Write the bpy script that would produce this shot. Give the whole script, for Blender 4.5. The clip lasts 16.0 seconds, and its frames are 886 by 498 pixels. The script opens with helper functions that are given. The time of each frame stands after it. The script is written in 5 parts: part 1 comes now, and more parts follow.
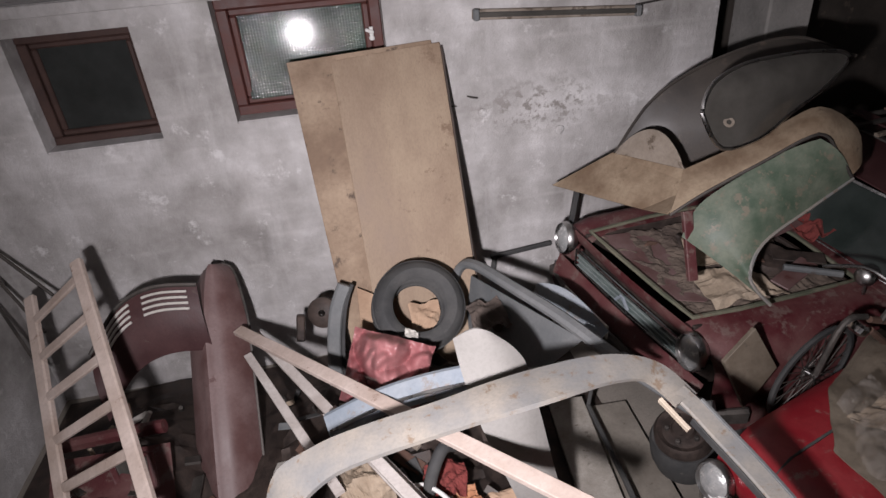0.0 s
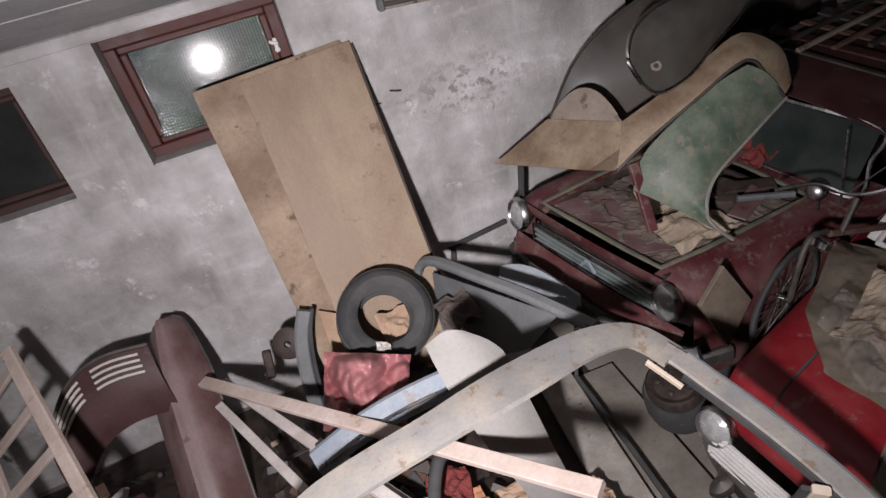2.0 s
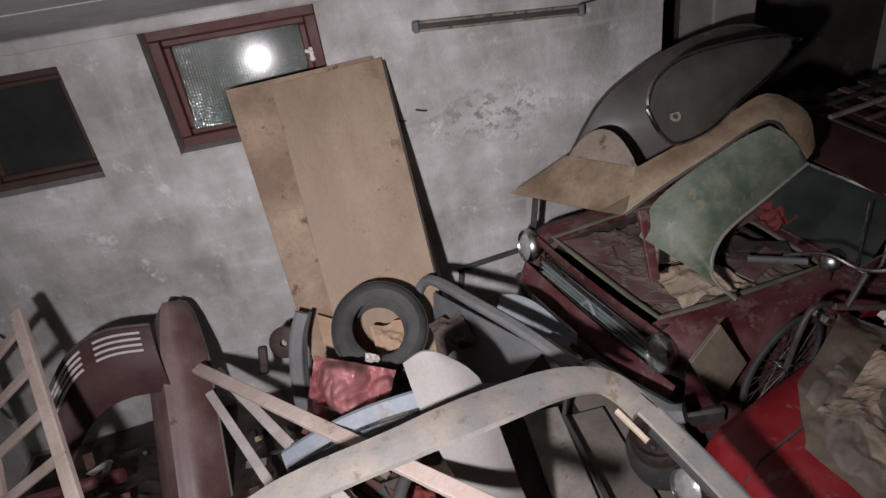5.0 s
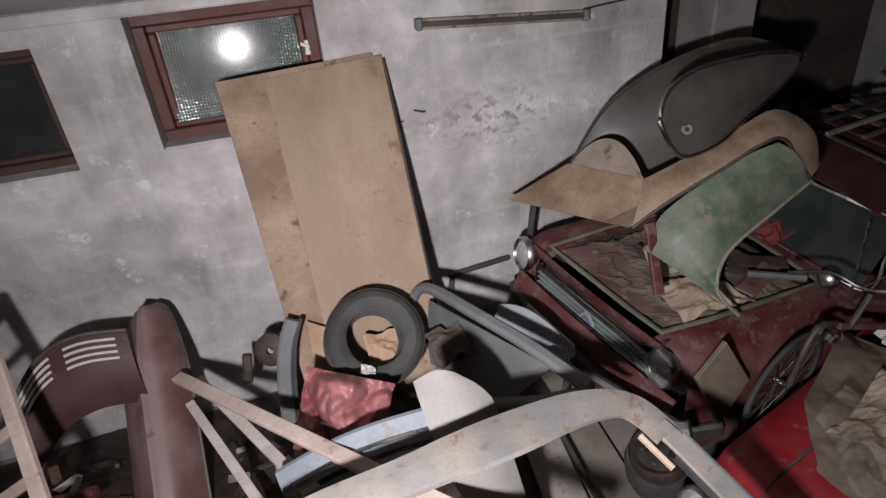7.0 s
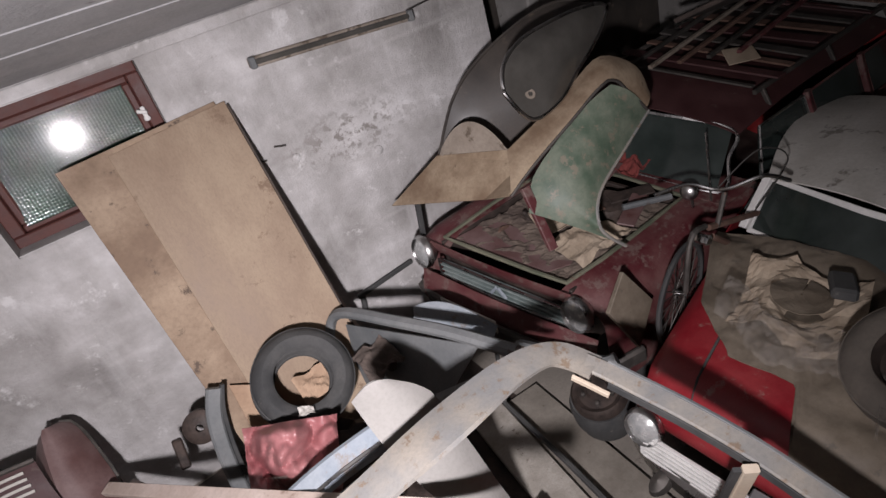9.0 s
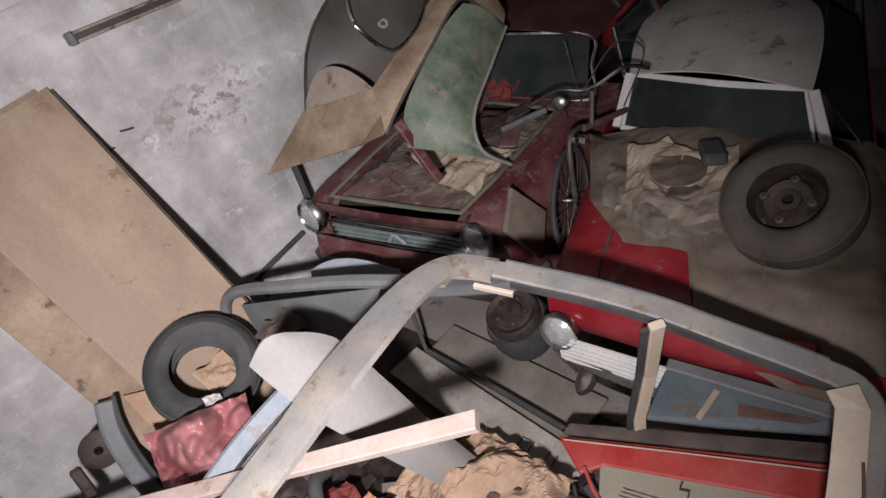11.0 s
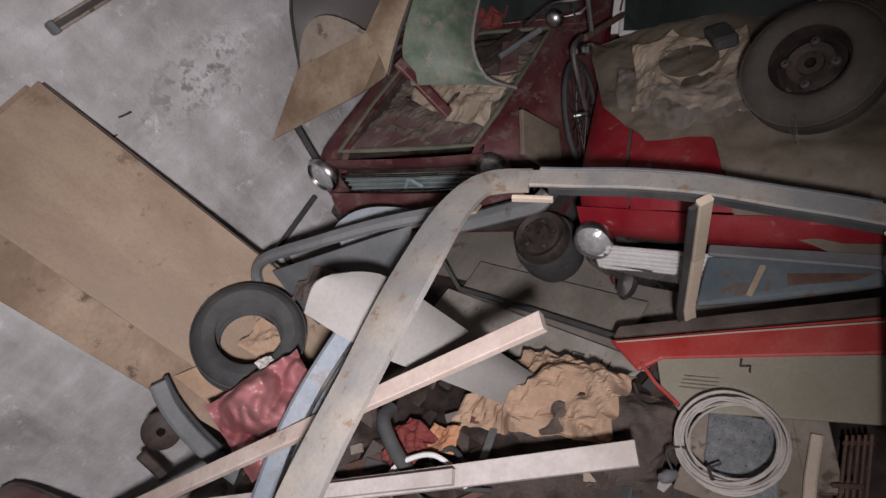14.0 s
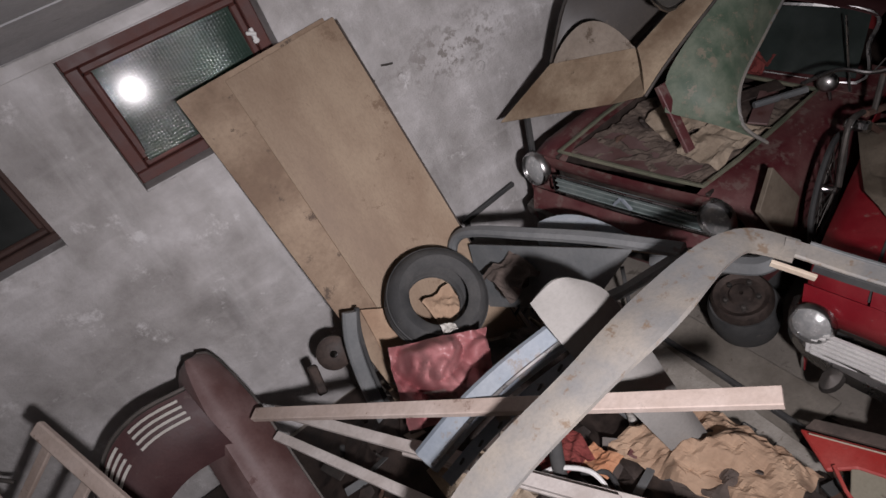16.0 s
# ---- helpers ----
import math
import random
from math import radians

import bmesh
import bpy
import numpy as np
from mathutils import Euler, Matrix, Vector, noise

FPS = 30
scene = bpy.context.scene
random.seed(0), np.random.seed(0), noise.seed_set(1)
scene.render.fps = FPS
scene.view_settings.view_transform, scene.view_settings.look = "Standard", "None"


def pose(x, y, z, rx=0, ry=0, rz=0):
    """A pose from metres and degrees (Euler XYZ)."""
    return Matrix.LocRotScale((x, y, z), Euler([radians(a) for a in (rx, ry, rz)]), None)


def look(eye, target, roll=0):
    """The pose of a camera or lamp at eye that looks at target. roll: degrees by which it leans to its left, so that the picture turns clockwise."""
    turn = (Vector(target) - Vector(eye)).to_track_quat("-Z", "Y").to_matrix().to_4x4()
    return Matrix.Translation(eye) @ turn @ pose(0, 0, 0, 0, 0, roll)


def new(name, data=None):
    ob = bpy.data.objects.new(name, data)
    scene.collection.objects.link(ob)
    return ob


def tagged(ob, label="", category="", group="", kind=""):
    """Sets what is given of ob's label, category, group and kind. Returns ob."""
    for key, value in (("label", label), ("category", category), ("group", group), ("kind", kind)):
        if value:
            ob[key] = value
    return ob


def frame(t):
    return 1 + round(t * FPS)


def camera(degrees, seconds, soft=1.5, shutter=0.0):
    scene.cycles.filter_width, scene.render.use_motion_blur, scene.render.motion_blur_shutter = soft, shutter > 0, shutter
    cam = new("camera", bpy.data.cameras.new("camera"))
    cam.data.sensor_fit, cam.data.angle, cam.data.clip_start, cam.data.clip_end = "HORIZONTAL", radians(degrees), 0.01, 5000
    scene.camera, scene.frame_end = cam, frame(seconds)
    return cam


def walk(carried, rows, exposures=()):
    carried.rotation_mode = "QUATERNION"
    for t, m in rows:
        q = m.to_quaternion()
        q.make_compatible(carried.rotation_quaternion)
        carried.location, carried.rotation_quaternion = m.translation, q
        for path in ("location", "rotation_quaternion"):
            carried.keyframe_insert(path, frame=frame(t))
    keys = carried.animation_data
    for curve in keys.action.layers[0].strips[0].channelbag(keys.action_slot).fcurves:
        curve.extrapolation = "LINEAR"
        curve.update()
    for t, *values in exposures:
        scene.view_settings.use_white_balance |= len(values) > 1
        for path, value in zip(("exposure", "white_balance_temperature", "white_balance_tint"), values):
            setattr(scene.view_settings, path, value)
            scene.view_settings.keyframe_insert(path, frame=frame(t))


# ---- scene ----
cam = camera(74.0, 16.0)
ROWS = [
    (0, -0.742, -3.390, 2.661, 60.21, 4.28, -10.69),
    (0.5, -0.668, -3.301, 2.656, 57.91, 12.75, -19.12),
    (1, -0.625, -3.296, 2.676, 58.15, 12.90, -19.97),
    (1.5, -0.613, -3.285, 2.693, 57.87, 13.10, -19.99),
    (2, -0.682, -3.278, 2.627, 57.95, 12.72, -20.16),
    (2.5, -0.636, -3.316, 2.636, 57.54, 13.31, -21.16),
    (3, -0.496, -3.399, 2.630, 57.43, 14.67, -21.50),
    (3.5, -0.498, -3.385, 2.621, 57.47, 15.09, -20.21),
    (4, -0.404, -3.373, 2.613, 58.57, 13.76, -16.81),
    (4.5, -0.381, -3.351, 2.611, 59.37, 12.06, -14.39),
    (5, -0.536, -3.344, 2.629, 60.94, 7.97, -13.50),
    (5.2, -0.445, -3.369, 2.616, 62.10, 7.75, -11.05),
    (7.3, -0.833, -3.163, 2.657, 59.94, 4.98, -18.00),
    (7.5, -0.915, -3.191, 2.596, 61.22, 6.89, -21.47),
    (8, -0.824, -3.226, 2.651, 59.87, 11.17, -26.89),
    (8.2, -0.761, -3.259, 2.643, 59.14, 14.14, -29.54),
    (10.3, -0.637, -3.214, 2.555, 58.57, 15.82, -37.15),
    (10.5, -0.618, -3.243, 2.506, 57.71, 17.42, -39.20),
    (11, -0.690, -3.278, 2.359, 53.22, 20.33, -47.35),
    (11.5, -0.765, -3.279, 2.240, 47.81, 23.63, -55.47),
    (12, -0.687, -3.300, 2.282, 47.92, 25.21, -56.30),
    (12.5, -0.599, -3.278, 2.372, 47.38, 26.33, -57.34),
    (13, -0.718, -3.200, 2.328, 44.66, 28.03, -58.86),
    (13.5, -0.781, -3.196, 2.300, 43.23, 29.23, -58.34),
    (14, -0.871, -3.200, 2.309, 47.17, 27.17, -54.10),
    (14.5, -0.904, -3.299, 2.401, 51.46, 26.00, -44.77),
    (15, -1.005, -3.243, 2.531, 53.57, 23.56, -37.52),
    (15.5, -1.097, -3.150, 2.558, 53.85, 21.09, -34.04),
    (16, -1.170, -2.964, 2.564, 54.49, 19.39, -32.88),
]
walk(cam, [(t, pose(x, y, z, rx, ry, rz)) for t, x, y, z, rx, ry, rz in ROWS],
     [(0.0, -0.28), (3.5, -0.36), (5.0, -0.62), (7.5, -0.32), (8.2, -0.25), (10.3, -0.18), (11.5, -0.2), (12.5, -0.05), (13.2, -0.22), (14.0, -0.7), (16.0, -0.8)])

# ---- world, lamp, exposure ----
world = bpy.data.worlds.new("world")
scene.world = world
world.use_nodes = True
world.node_tree.nodes["Background"].inputs[0].default_value = (0.75, 0.8, 1.0, 1)
world.node_tree.nodes["Background"].inputs[1].default_value = 0.02
scene.view_settings.exposure = 0.0

lamp_data = bpy.data.lights.new("work_lamp", "AREA")
lamp_data.shape, lamp_data.size, lamp_data.energy = "DISK", 0.12, 66.0
lamp_data.color, lamp_data.spread = (1.0, 0.935, 0.975), radians(112)
lamp = new("work_lamp", lamp_data)
lamp.matrix_world = look((-1.12, -3.42, 2.36), (-0.30, -0.75, 1.0))


# ---- materials ----
def nodes_of(name):
    m = bpy.data.materials.new(name)
    m.use_nodes = True
    t = m.node_tree
    return m, t, t.nodes["Principled BSDF"]


def noise_node(t, scale, detail=6.0, rough=0.6, stretch=None, random_shift=False):
    geo = t.nodes.new("ShaderNodeNewGeometry")
    out = geo.outputs["Position"]
    if stretch:
        mp = t.nodes.new("ShaderNodeMapping")
        mp.inputs["Scale"].default_value = stretch
        t.links.new(out, mp.inputs["Vector"])
        out = mp.outputs["Vector"]
    n = t.nodes.new("ShaderNodeTexNoise")
    n.inputs["Scale"].default_value, n.inputs["Detail"].default_value, n.inputs["Roughness"].default_value = scale, detail, rough
    t.links.new(out, n.inputs["Vector"])
    return n.outputs["Fac"]


def ramp(t, fac, stops):
    r = t.nodes.new("ShaderNodeValToRGB")
    while len(r.color_ramp.elements) < len(stops):
        r.color_ramp.elements.new(0.5)
    for e, (p, c) in zip(r.color_ramp.elements, stops):
        e.position, e.color = p, (*c, 1) if len(c) == 3 else c
    t.links.new(fac, r.inputs["Fac"])
    return r.outputs["Color"]


def mixed(t, fac, a, b):
    x = t.nodes.new("ShaderNodeMix")
    x.data_type = "RGBA"
    for i, v in ((0, fac), (6, a), (7, b)):
        if isinstance(v, (int, float)):
            x.inputs[i].default_value = v
        elif isinstance(v, tuple):
            x.inputs[i].default_value = (*v, 1)
        else:
            t.links.new(v, x.inputs[i])
    return x.outputs[2]


def bump(t, bsdf, fac, strength, distance):
    b = t.nodes.new("ShaderNodeBump")
    b.inputs["Strength"].default_value, b.inputs["Distance"].default_value = strength, distance
    t.links.new(fac, b.inputs["Height"])
    t.links.new(b.outputs["Normal"], bsdf.inputs["Normal"])


def surface(name, base, second, rough=0.7, metal=0.0, scale=6.0, fine=60.0, spots=None, spot_at=0.62, relief=0.25, depth=0.004, stretch=None, rough2=None, coat=0.0):
    """A worn surface: two colours over a broad noise, grain over a fine one, stains where the spots are given."""
    m, t, s = nodes_of(name)
    broad, grain = noise_node(t, scale, 5, 0.6, stretch), noise_node(t, fine, 4, 0.65, stretch)
    col = ramp(t, broad, [(0.36, base), (0.66, second)])
    dark = tuple(c * 0.62 for c in base)
    col = mixed(t, ramp(t, grain, [(0.42, (0, 0, 0)), (0.78, (0.34, 0.34, 0.34))]), col, dark)
    if spots:
        st = noise_node(t, scale * 2.3, 8, 0.72)
        col = mixed(t, ramp(t, st, [(spot_at, (0, 0, 0)), (spot_at + 0.06, (0.9, 0.9, 0.9))]), col, spots)
    t.links.new(col, s.inputs["Base Color"])
    r = ramp(t, broad, [(0.35, (rough,) * 3), (0.7, ((rough2 if rough2 is not None else min(1, rough + 0.2)),) * 3)])
    t.links.new(r, s.inputs["Roughness"])
    s.inputs["Metallic"].default_value = metal
    if coat:
        s.inputs["Coat Weight"].default_value, s.inputs["Coat Roughness"].default_value = coat, 0.25
    bump(t, s, grain, relief, depth)
    return m


def wall_material():
    m, t, s = nodes_of("limewash")
    big, mid, fine = noise_node(t, 1.6, 6, 0.62), noise_node(t, 5.5, 8, 0.7), noise_node(t, 55, 5, 0.7)
    course = noise_node(t, 2.2, 4, 0.6, (0.5, 1, 3.2))
    col = ramp(t, big, [(0.32, (0.21, 0.20, 0.19)), (0.45, (0.37, 0.355, 0.345)), (0.56, (0.51, 0.495, 0.49)), (0.68, (0.70, 0.685, 0.685))])
    col = mixed(t, ramp(t, course, [(0.48, (0, 0, 0)), (0.66, (0.45,) * 3)]), col, (0.37, 0.355, 0.35))
    col = mixed(t, ramp(t, mid, [(0.58, (0, 0, 0)), (0.66, (0.6,) * 3)]), col, (0.78, 0.77, 0.77))
    col = mixed(t, ramp(t, mid, [(0.30, (0.55,) * 3), (0.37, (0, 0, 0))]), col, (0.33, 0.30, 0.285))
    streak = noise_node(t, 2.6, 6, 0.65, (2.2, 1, 0.45))
    col = mixed(t, ramp(t, streak, [(0.52, (0, 0, 0)), (0.68, (0.25,) * 3)]), col, (0.74, 0.735, 0.74))
    blot = noise_node(t, 3.4, 9, 0.75)
    col = mixed(t, ramp(t, blot, [(0.56, (0, 0, 0)), (0.68, (0.5,) * 3)]), col, (0.34, 0.325, 0.315))
    # faint courses of the blocks under the lime
    gp = t.nodes.new("ShaderNodeNewGeometry")
    sx = t.nodes.new("ShaderNodeSeparateXYZ")
    cx = t.nodes.new("ShaderNodeCombineXYZ")
    t.links.new(gp.outputs["Position"], sx.inputs[0])
    t.links.new(sx.outputs[0], cx.inputs[0])
    t.links.new(sx.outputs[2], cx.inputs[1])
    bk = t.nodes.new("ShaderNodeTexBrick")
    bk.inputs["Scale"].default_value, bk.inputs["Brick Width"].default_value, bk.inputs["Row Height"].default_value = 1.0, 0.40, 0.20
    bk.inputs["Mortar Size"].default_value, bk.inputs["Mortar Smooth"].default_value = 0.022, 1.0
    bk.inputs["Color1"].default_value, bk.inputs["Color2"].default_value, bk.inputs["Mortar"].default_value = (0, 0, 0, 1), (0.25, 0.25, 0.25, 1), (1, 1, 1, 1)
    t.links.new(cx.outputs[0], bk.inputs["Vector"])
    gate = t.nodes.new("ShaderNodeMath")
    gate.operation = "MULTIPLY"
    t.links.new(bk.outputs["Color"], gate.inputs[0])
    t.links.new(ramp(t, noise_node(t, 1.3, 4, 0.6), [(0.45, (0, 0, 0)), (0.70, (0.28,) * 3)]), gate.inputs[1])
    col = mixed(t, gate.outputs[0], col, (0.74, 0.72, 0.71))
    # flaked band of bare render to the side of the boards
    geo = t.nodes.new("ShaderNodeNewGeometry")
    vm = t.nodes.new("ShaderNodeVectorMath")
    vm.operation = "SUBTRACT"
    vm.inputs[1].default_value = (0.42, 0.0, 1.60)
    t.links.new(geo.outputs["Position"], vm.inputs[0])
    sc = t.nodes.new("ShaderNodeVectorMath")
    sc.operation = "MULTIPLY"
    sc.inputs[1].default_value = (1.7, 0.1, 4.6)
    t.links.new(vm.outputs[0], sc.inputs[0])
    ln = t.nodes.new("ShaderNodeVectorMath")
    ln.operation = "LENGTH"
    t.links.new(sc.outputs[0], ln.inputs[0])
    near = ramp(t, ln.outputs["Value"], [(0.25, (1, 1, 1)), (1.25, (0, 0, 0))])
    flake = ramp(t, noise_node(t, 13, 8, 0.75), [(0.50, (0, 0, 0)), (0.56, (1, 1, 1))])
    mul = t.nodes.new("ShaderNodeMath")
    mul.operation = "MULTIPLY"
    t.links.new(near, mul.inputs[0])
    t.links.new(flake, mul.inputs[1])
    col = mixed(t, mul.outputs[0], col, (0.27, 0.25, 0.235))
    t.links.new(col, s.inputs["Base Color"])
    s.inputs["Roughness"].default_value = 0.92
    add = t.nodes.new("ShaderNodeMath")
    add.operation = "ADD"
    t.links.new(mid, add.inputs[0])
    t.links.new(fine, add.inputs[1])
    bump(t, s, add.outputs[0], 0.55, 0.012)
    return m


WALL = wall_material()
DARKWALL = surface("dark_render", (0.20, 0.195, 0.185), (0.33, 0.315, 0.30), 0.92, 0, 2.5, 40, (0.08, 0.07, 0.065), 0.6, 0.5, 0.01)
CEIL = surface("ceiling_concrete", (0.34, 0.34, 0.345), (0.46, 0.455, 0.46), 0.9, 0, 2.5, 45, (0.2, 0.19, 0.19), 0.64, 0.4, 0.01, (1, 1, 1))
FLOOR = surface("floor_concrete", (0.20, 0.18, 0.155), (0.30, 0.27, 0.235), 0.85, 0, 2.2, 60, (0.10, 0.085, 0.07), 0.6, 0.4, 0.008)
BROWN = surface("window_paint", (0.075, 0.024, 0.020), (0.11, 0.038, 0.030), 0.5, 0, 8, 90, (0.06, 0.03, 0.025), 0.66)
HARDBOARD = surface("hardboard", (0.22, 0.148, 0.095), (0.335, 0.255, 0.18), 0.55, 0, 2.6, 70, (0.17, 0.11, 0.07), 0.60, 0.12, 0.002, (1.6, 1, 0.7), 0.75)
HARDBOARD2 = surface("hardboard_stained", (0.20, 0.135, 0.09), (0.38, 0.29, 0.21), 0.75, 0, 3.4, 50, (0.09, 0.065, 0.05), 0.58, 0.15, 0.002)
BOARDEDGE = surface("board_edge", (0.05, 0.04, 0.035), (0.09, 0.07, 0.06), 0.8)
PLY = surface("weathered_ply", (0.17, 0.115, 0.073), (0.36, 0.285, 0.20), 0.75, 0, 4.5, 55, (0.11, 0.075, 0.05), 0.62, 0.35, 0.004)
WOOD = surface("bare_wood", (0.42, 0.335, 0.285), (0.56, 0.47, 0.42), 0.78, 0, 5, 60, (0.22, 0.15, 0.12), 0.62, 0.35, 0.003)
WOODWHITE = surface("whitewashed_wood", (0.43, 0.385, 0.355), (0.60, 0.56, 0.53), 0.78, 0, 5, 60, (0.33, 0.26, 0.22), 0.66, 0.3, 0.003)
OLDWOOD = surface("old_wood", (0.20, 0.165, 0.13), (0.33, 0.285, 0.24), 0.85, 0, 4, 55, (0.10, 0.075, 0.055), 0.56, 0.5, 0.005)
PALEPLANK = surface("pale_weathered_plank", (0.27, 0.245, 0.21), (0.42, 0.39, 0.35), 0.85, 0, 7, 70, (0.13, 0.10, 0.08), 0.60, 0.5, 0.005)
DUSTFLOOR = surface("dusty_hardboard", (0.17, 0.15, 0.125), (0.26, 0.235, 0.20), 0.85, 0, 5, 60, (0.09, 0.075, 0.06), 0.62, 0.3, 0.003)
ORANGEPAPER = surface("orange_paper", (0.40, 0.17, 0.085), (0.48, 0.25, 0.14), 0.85, 0, 8, 70)
DARKMAROON = surface("dark_maroon_paint", (0.045, 0.015, 0.016), (0.075, 0.03, 0.03), 0.5, 0, 4, 70, (0.10, 0.07, 0.06), 0.62)
MAROON = surface("dusty_maroon_paint", (0.08, 0.016, 0.02), (0.135, 0.06, 0.056), 0.40, 0, 4.5, 70, (0.145, 0.095, 0.085), 0.53, 0.08, 0.002, None, 0.75)
RUSTBROWN = surface("brown_primer", (0.115, 0.06, 0.056), (0.20, 0.135, 0.13), 0.42, 0, 3.6, 60, (0.085, 0.03, 0.026), 0.62, 0.12, 0.002)
REDPAINT = surface("red_paint", (0.225, 0.010, 0.018), (0.30, 0.035, 0.04), 0.30, 0, 4.5, 80, (0.27, 0.13, 0.115), 0.60, 0.05, 0.001, None, 0.6)
REDTRIM = surface("red_trim", (0.40, 0.035, 0.03), (0.48, 0.10, 0.085), 0.45, 0, 5, 70, (0.30, 0.16, 0.13), 0.63)
SILVER = surface("worn_silver_paint", (0.215, 0.215, 0.212), (0.31, 0.28, 0.24), 0.55, 0.05, 5.5, 90, (0.20, 0.145, 0.10), 0.56, 0.3, 0.003)
GREYPAINT = surface("grey_paint", (0.13, 0.14, 0.145), (0.20, 0.205, 0.205), 0.55, 0.1, 3.5, 60, (0.10, 0.08, 0.07), 0.62)
LIGHTBLUE = surface("light_blue_metal", (0.20, 0.235, 0.275), (0.30, 0.325, 0.35), 0.5, 0.0, 4, 60, (0.21, 0.18, 0.16), 0.58)
PALEGREY = surface("pale_grey_panel", (0.25, 0.24, 0.225), (0.30, 0.29, 0.275), 0.6, 0, 2.4, 70, (0.22, 0.20, 0.175), 0.68, 0.08, 0.001)
RIMGREEN = surface("rim_green", (0.10, 0.11, 0.075), (0.19, 0.18, 0.13), 0.7, 0, 5, 60, (0.14, 0.08, 0.06), 0.58)
GREEN = surface("faded_green_paint", (0.078, 0.115, 0.08), (0.175, 0.20, 0.15), 0.45, 0, 8.0, 55, (0.20, 0.175, 0.13), 0.56, 0.2, 0.002)
# black paint of the bonnet, also the painted-in gloom of the recess
BLACKPAINT_AND_SHADE = surface("dull_black_paint_and_shade", (0.036, 0.031, 0.028), (0.075, 0.063, 0.053), 0.5, 0, 3, 60, (0.11, 0.088, 0.07), 0.60, 0.1, 0.002, None, 0.7, 0.1)
CHROME = surface("dusty_chrome", (0.50, 0.50, 0.50), (0.38, 0.365, 0.35), 0.2, 1.0, 9, 60, (0.28, 0.25, 0.22), 0.66, 0.03, 0.001, None, 0.4)
GRILLE = surface("grille_alloy", (0.20, 0.25, 0.245), (0.30, 0.34, 0.33), 0.45, 0.6, 6, 60, (0.15, 0.12, 0.10), 0.62)
RUBBER = surface("old_rubber", (0.035, 0.036, 0.037), (0.075, 0.074, 0.072), 0.75, 0, 5, 70, (0.12, 0.11, 0.10), 0.66, 0.3, 0.003)
DUSTRUBBER = surface("dusty_rubber", (0.052, 0.044, 0.037), (0.105, 0.09, 0.075), 0.88, 0, 4, 60, (0.05, 0.045, 0.04), 0.64, 0.3, 0.003)
STEEL = surface("dark_steel", (0.07, 0.065, 0.06), (0.13, 0.115, 0.105), 0.5, 0.6, 9, 70, (0.12, 0.065, 0.04), 0.62)
RUST = surface("rusty_iron", (0.10, 0.055, 0.04), (0.17, 0.105, 0.08), 0.8, 0.2, 9, 70, (0.06, 0.04, 0.03), 0.6)
TARP = surface("dusty_sheet", (0.125, 0.10, 0.074), (0.205, 0.17, 0.13), 0.6, 0, 4.5, 60, (0.095, 0.08, 0.065), 0.60, 0.3, 0.004)
DUSTWHITE = surface("dusty_white_paint", (0.47, 0.45, 0.41), (0.64, 0.62, 0.58), 0.6, 0, 3, 60, (0.22, 0.20, 0.175), 0.58, 0.12, 0.002)
WHITE = surface("white_paint_and_chrome_shine", (0.66, 0.65, 0.63), (0.76, 0.75, 0.73), 0.5, 0, 4, 70, (0.42, 0.40, 0.37), 0.68)
PAPER = surface("brown_paper", (0.34, 0.225, 0.15), (0.46, 0.325, 0.225), 0.85, 0, 5, 60, (0.30, 0.19, 0.12), 0.66, 0.3, 0.004)
TANPAPER = surface("tan_paper", (0.30, 0.235, 0.17), (0.44, 0.36, 0.275), 0.85, 0, 5, 60, (0.25, 0.19, 0.14), 0.66, 0.3, 0.004)
DARKCLOTH = surface("dark_wrapping", (0.06, 0.047, 0.04), (0.13, 0.10, 0.085), 0.85, 0, 6, 60, (0.19, 0.15, 0.12), 0.66, 0.4, 0.006)
REDBAG = surface("red_plastic", (0.27, 0.085, 0.092), (0.37, 0.17, 0.17), 0.42, 0, 5, 120, (0.36, 0.20, 0.19), 0.70, 0.08, 0.002, None, 0.45)
REDCLOTH = surface("red_cloth", (0.15, 0.024, 0.021), (0.22, 0.052, 0.046), 0.85)
OLIVE = surface("olive_card", (0.27, 0.25, 0.19), (0.34, 0.315, 0.245), 0.75, 0, 2.6, 70, (0.20, 0.175, 0.13), 0.66, 0.12, 0.001)
CREAM = surface("old_cream_paint", (0.52, 0.43, 0.33), (0.60, 0.52, 0.42), 0.65, 0, 4, 60, (0.35, 0.22, 0.13), 0.62)
BLUECASE = surface("faded_blue", (0.075, 0.105, 0.125), (0.135, 0.155, 0.16), 0.6, 0, 4, 60, (0.12, 0.085, 0.06), 0.58)
CABLE = surface("grey_cable", (0.42, 0.385, 0.35), (0.54, 0.50, 0.46), 0.6, 0, 14, 90)
OIL = surface("oily_metal", (0.035, 0.027, 0.024), (0.085, 0.062, 0.052), 0.55, 0.35, 12, 70, (0.14, 0.10, 0.085), 0.64, 0.5, 0.006)
MESHGREY = surface("woven_grey", (0.15, 0.16, 0.17), (0.27, 0.28, 0.29), 0.7, 0, 30, 130, (0.07, 0.07, 0.07), 0.56, 0.8, 0.006)
SIGNRED = surface("crimson_board", (0.22, 0.008, 0.01), (0.27, 0.02, 0.02), 0.6)
AMBER = surface("amber_plastic", (0.45, 0.16, 0.02), (0.50, 0.20, 0.03), 0.25)
WIRE = surface("dark_wire", (0.03, 0.028, 0.026), (0.055, 0.05, 0.045), 0.6)
INK = surface("printed_grey", (0.05, 0.05, 0.05), (0.09, 0.09, 0.09), 0.7)


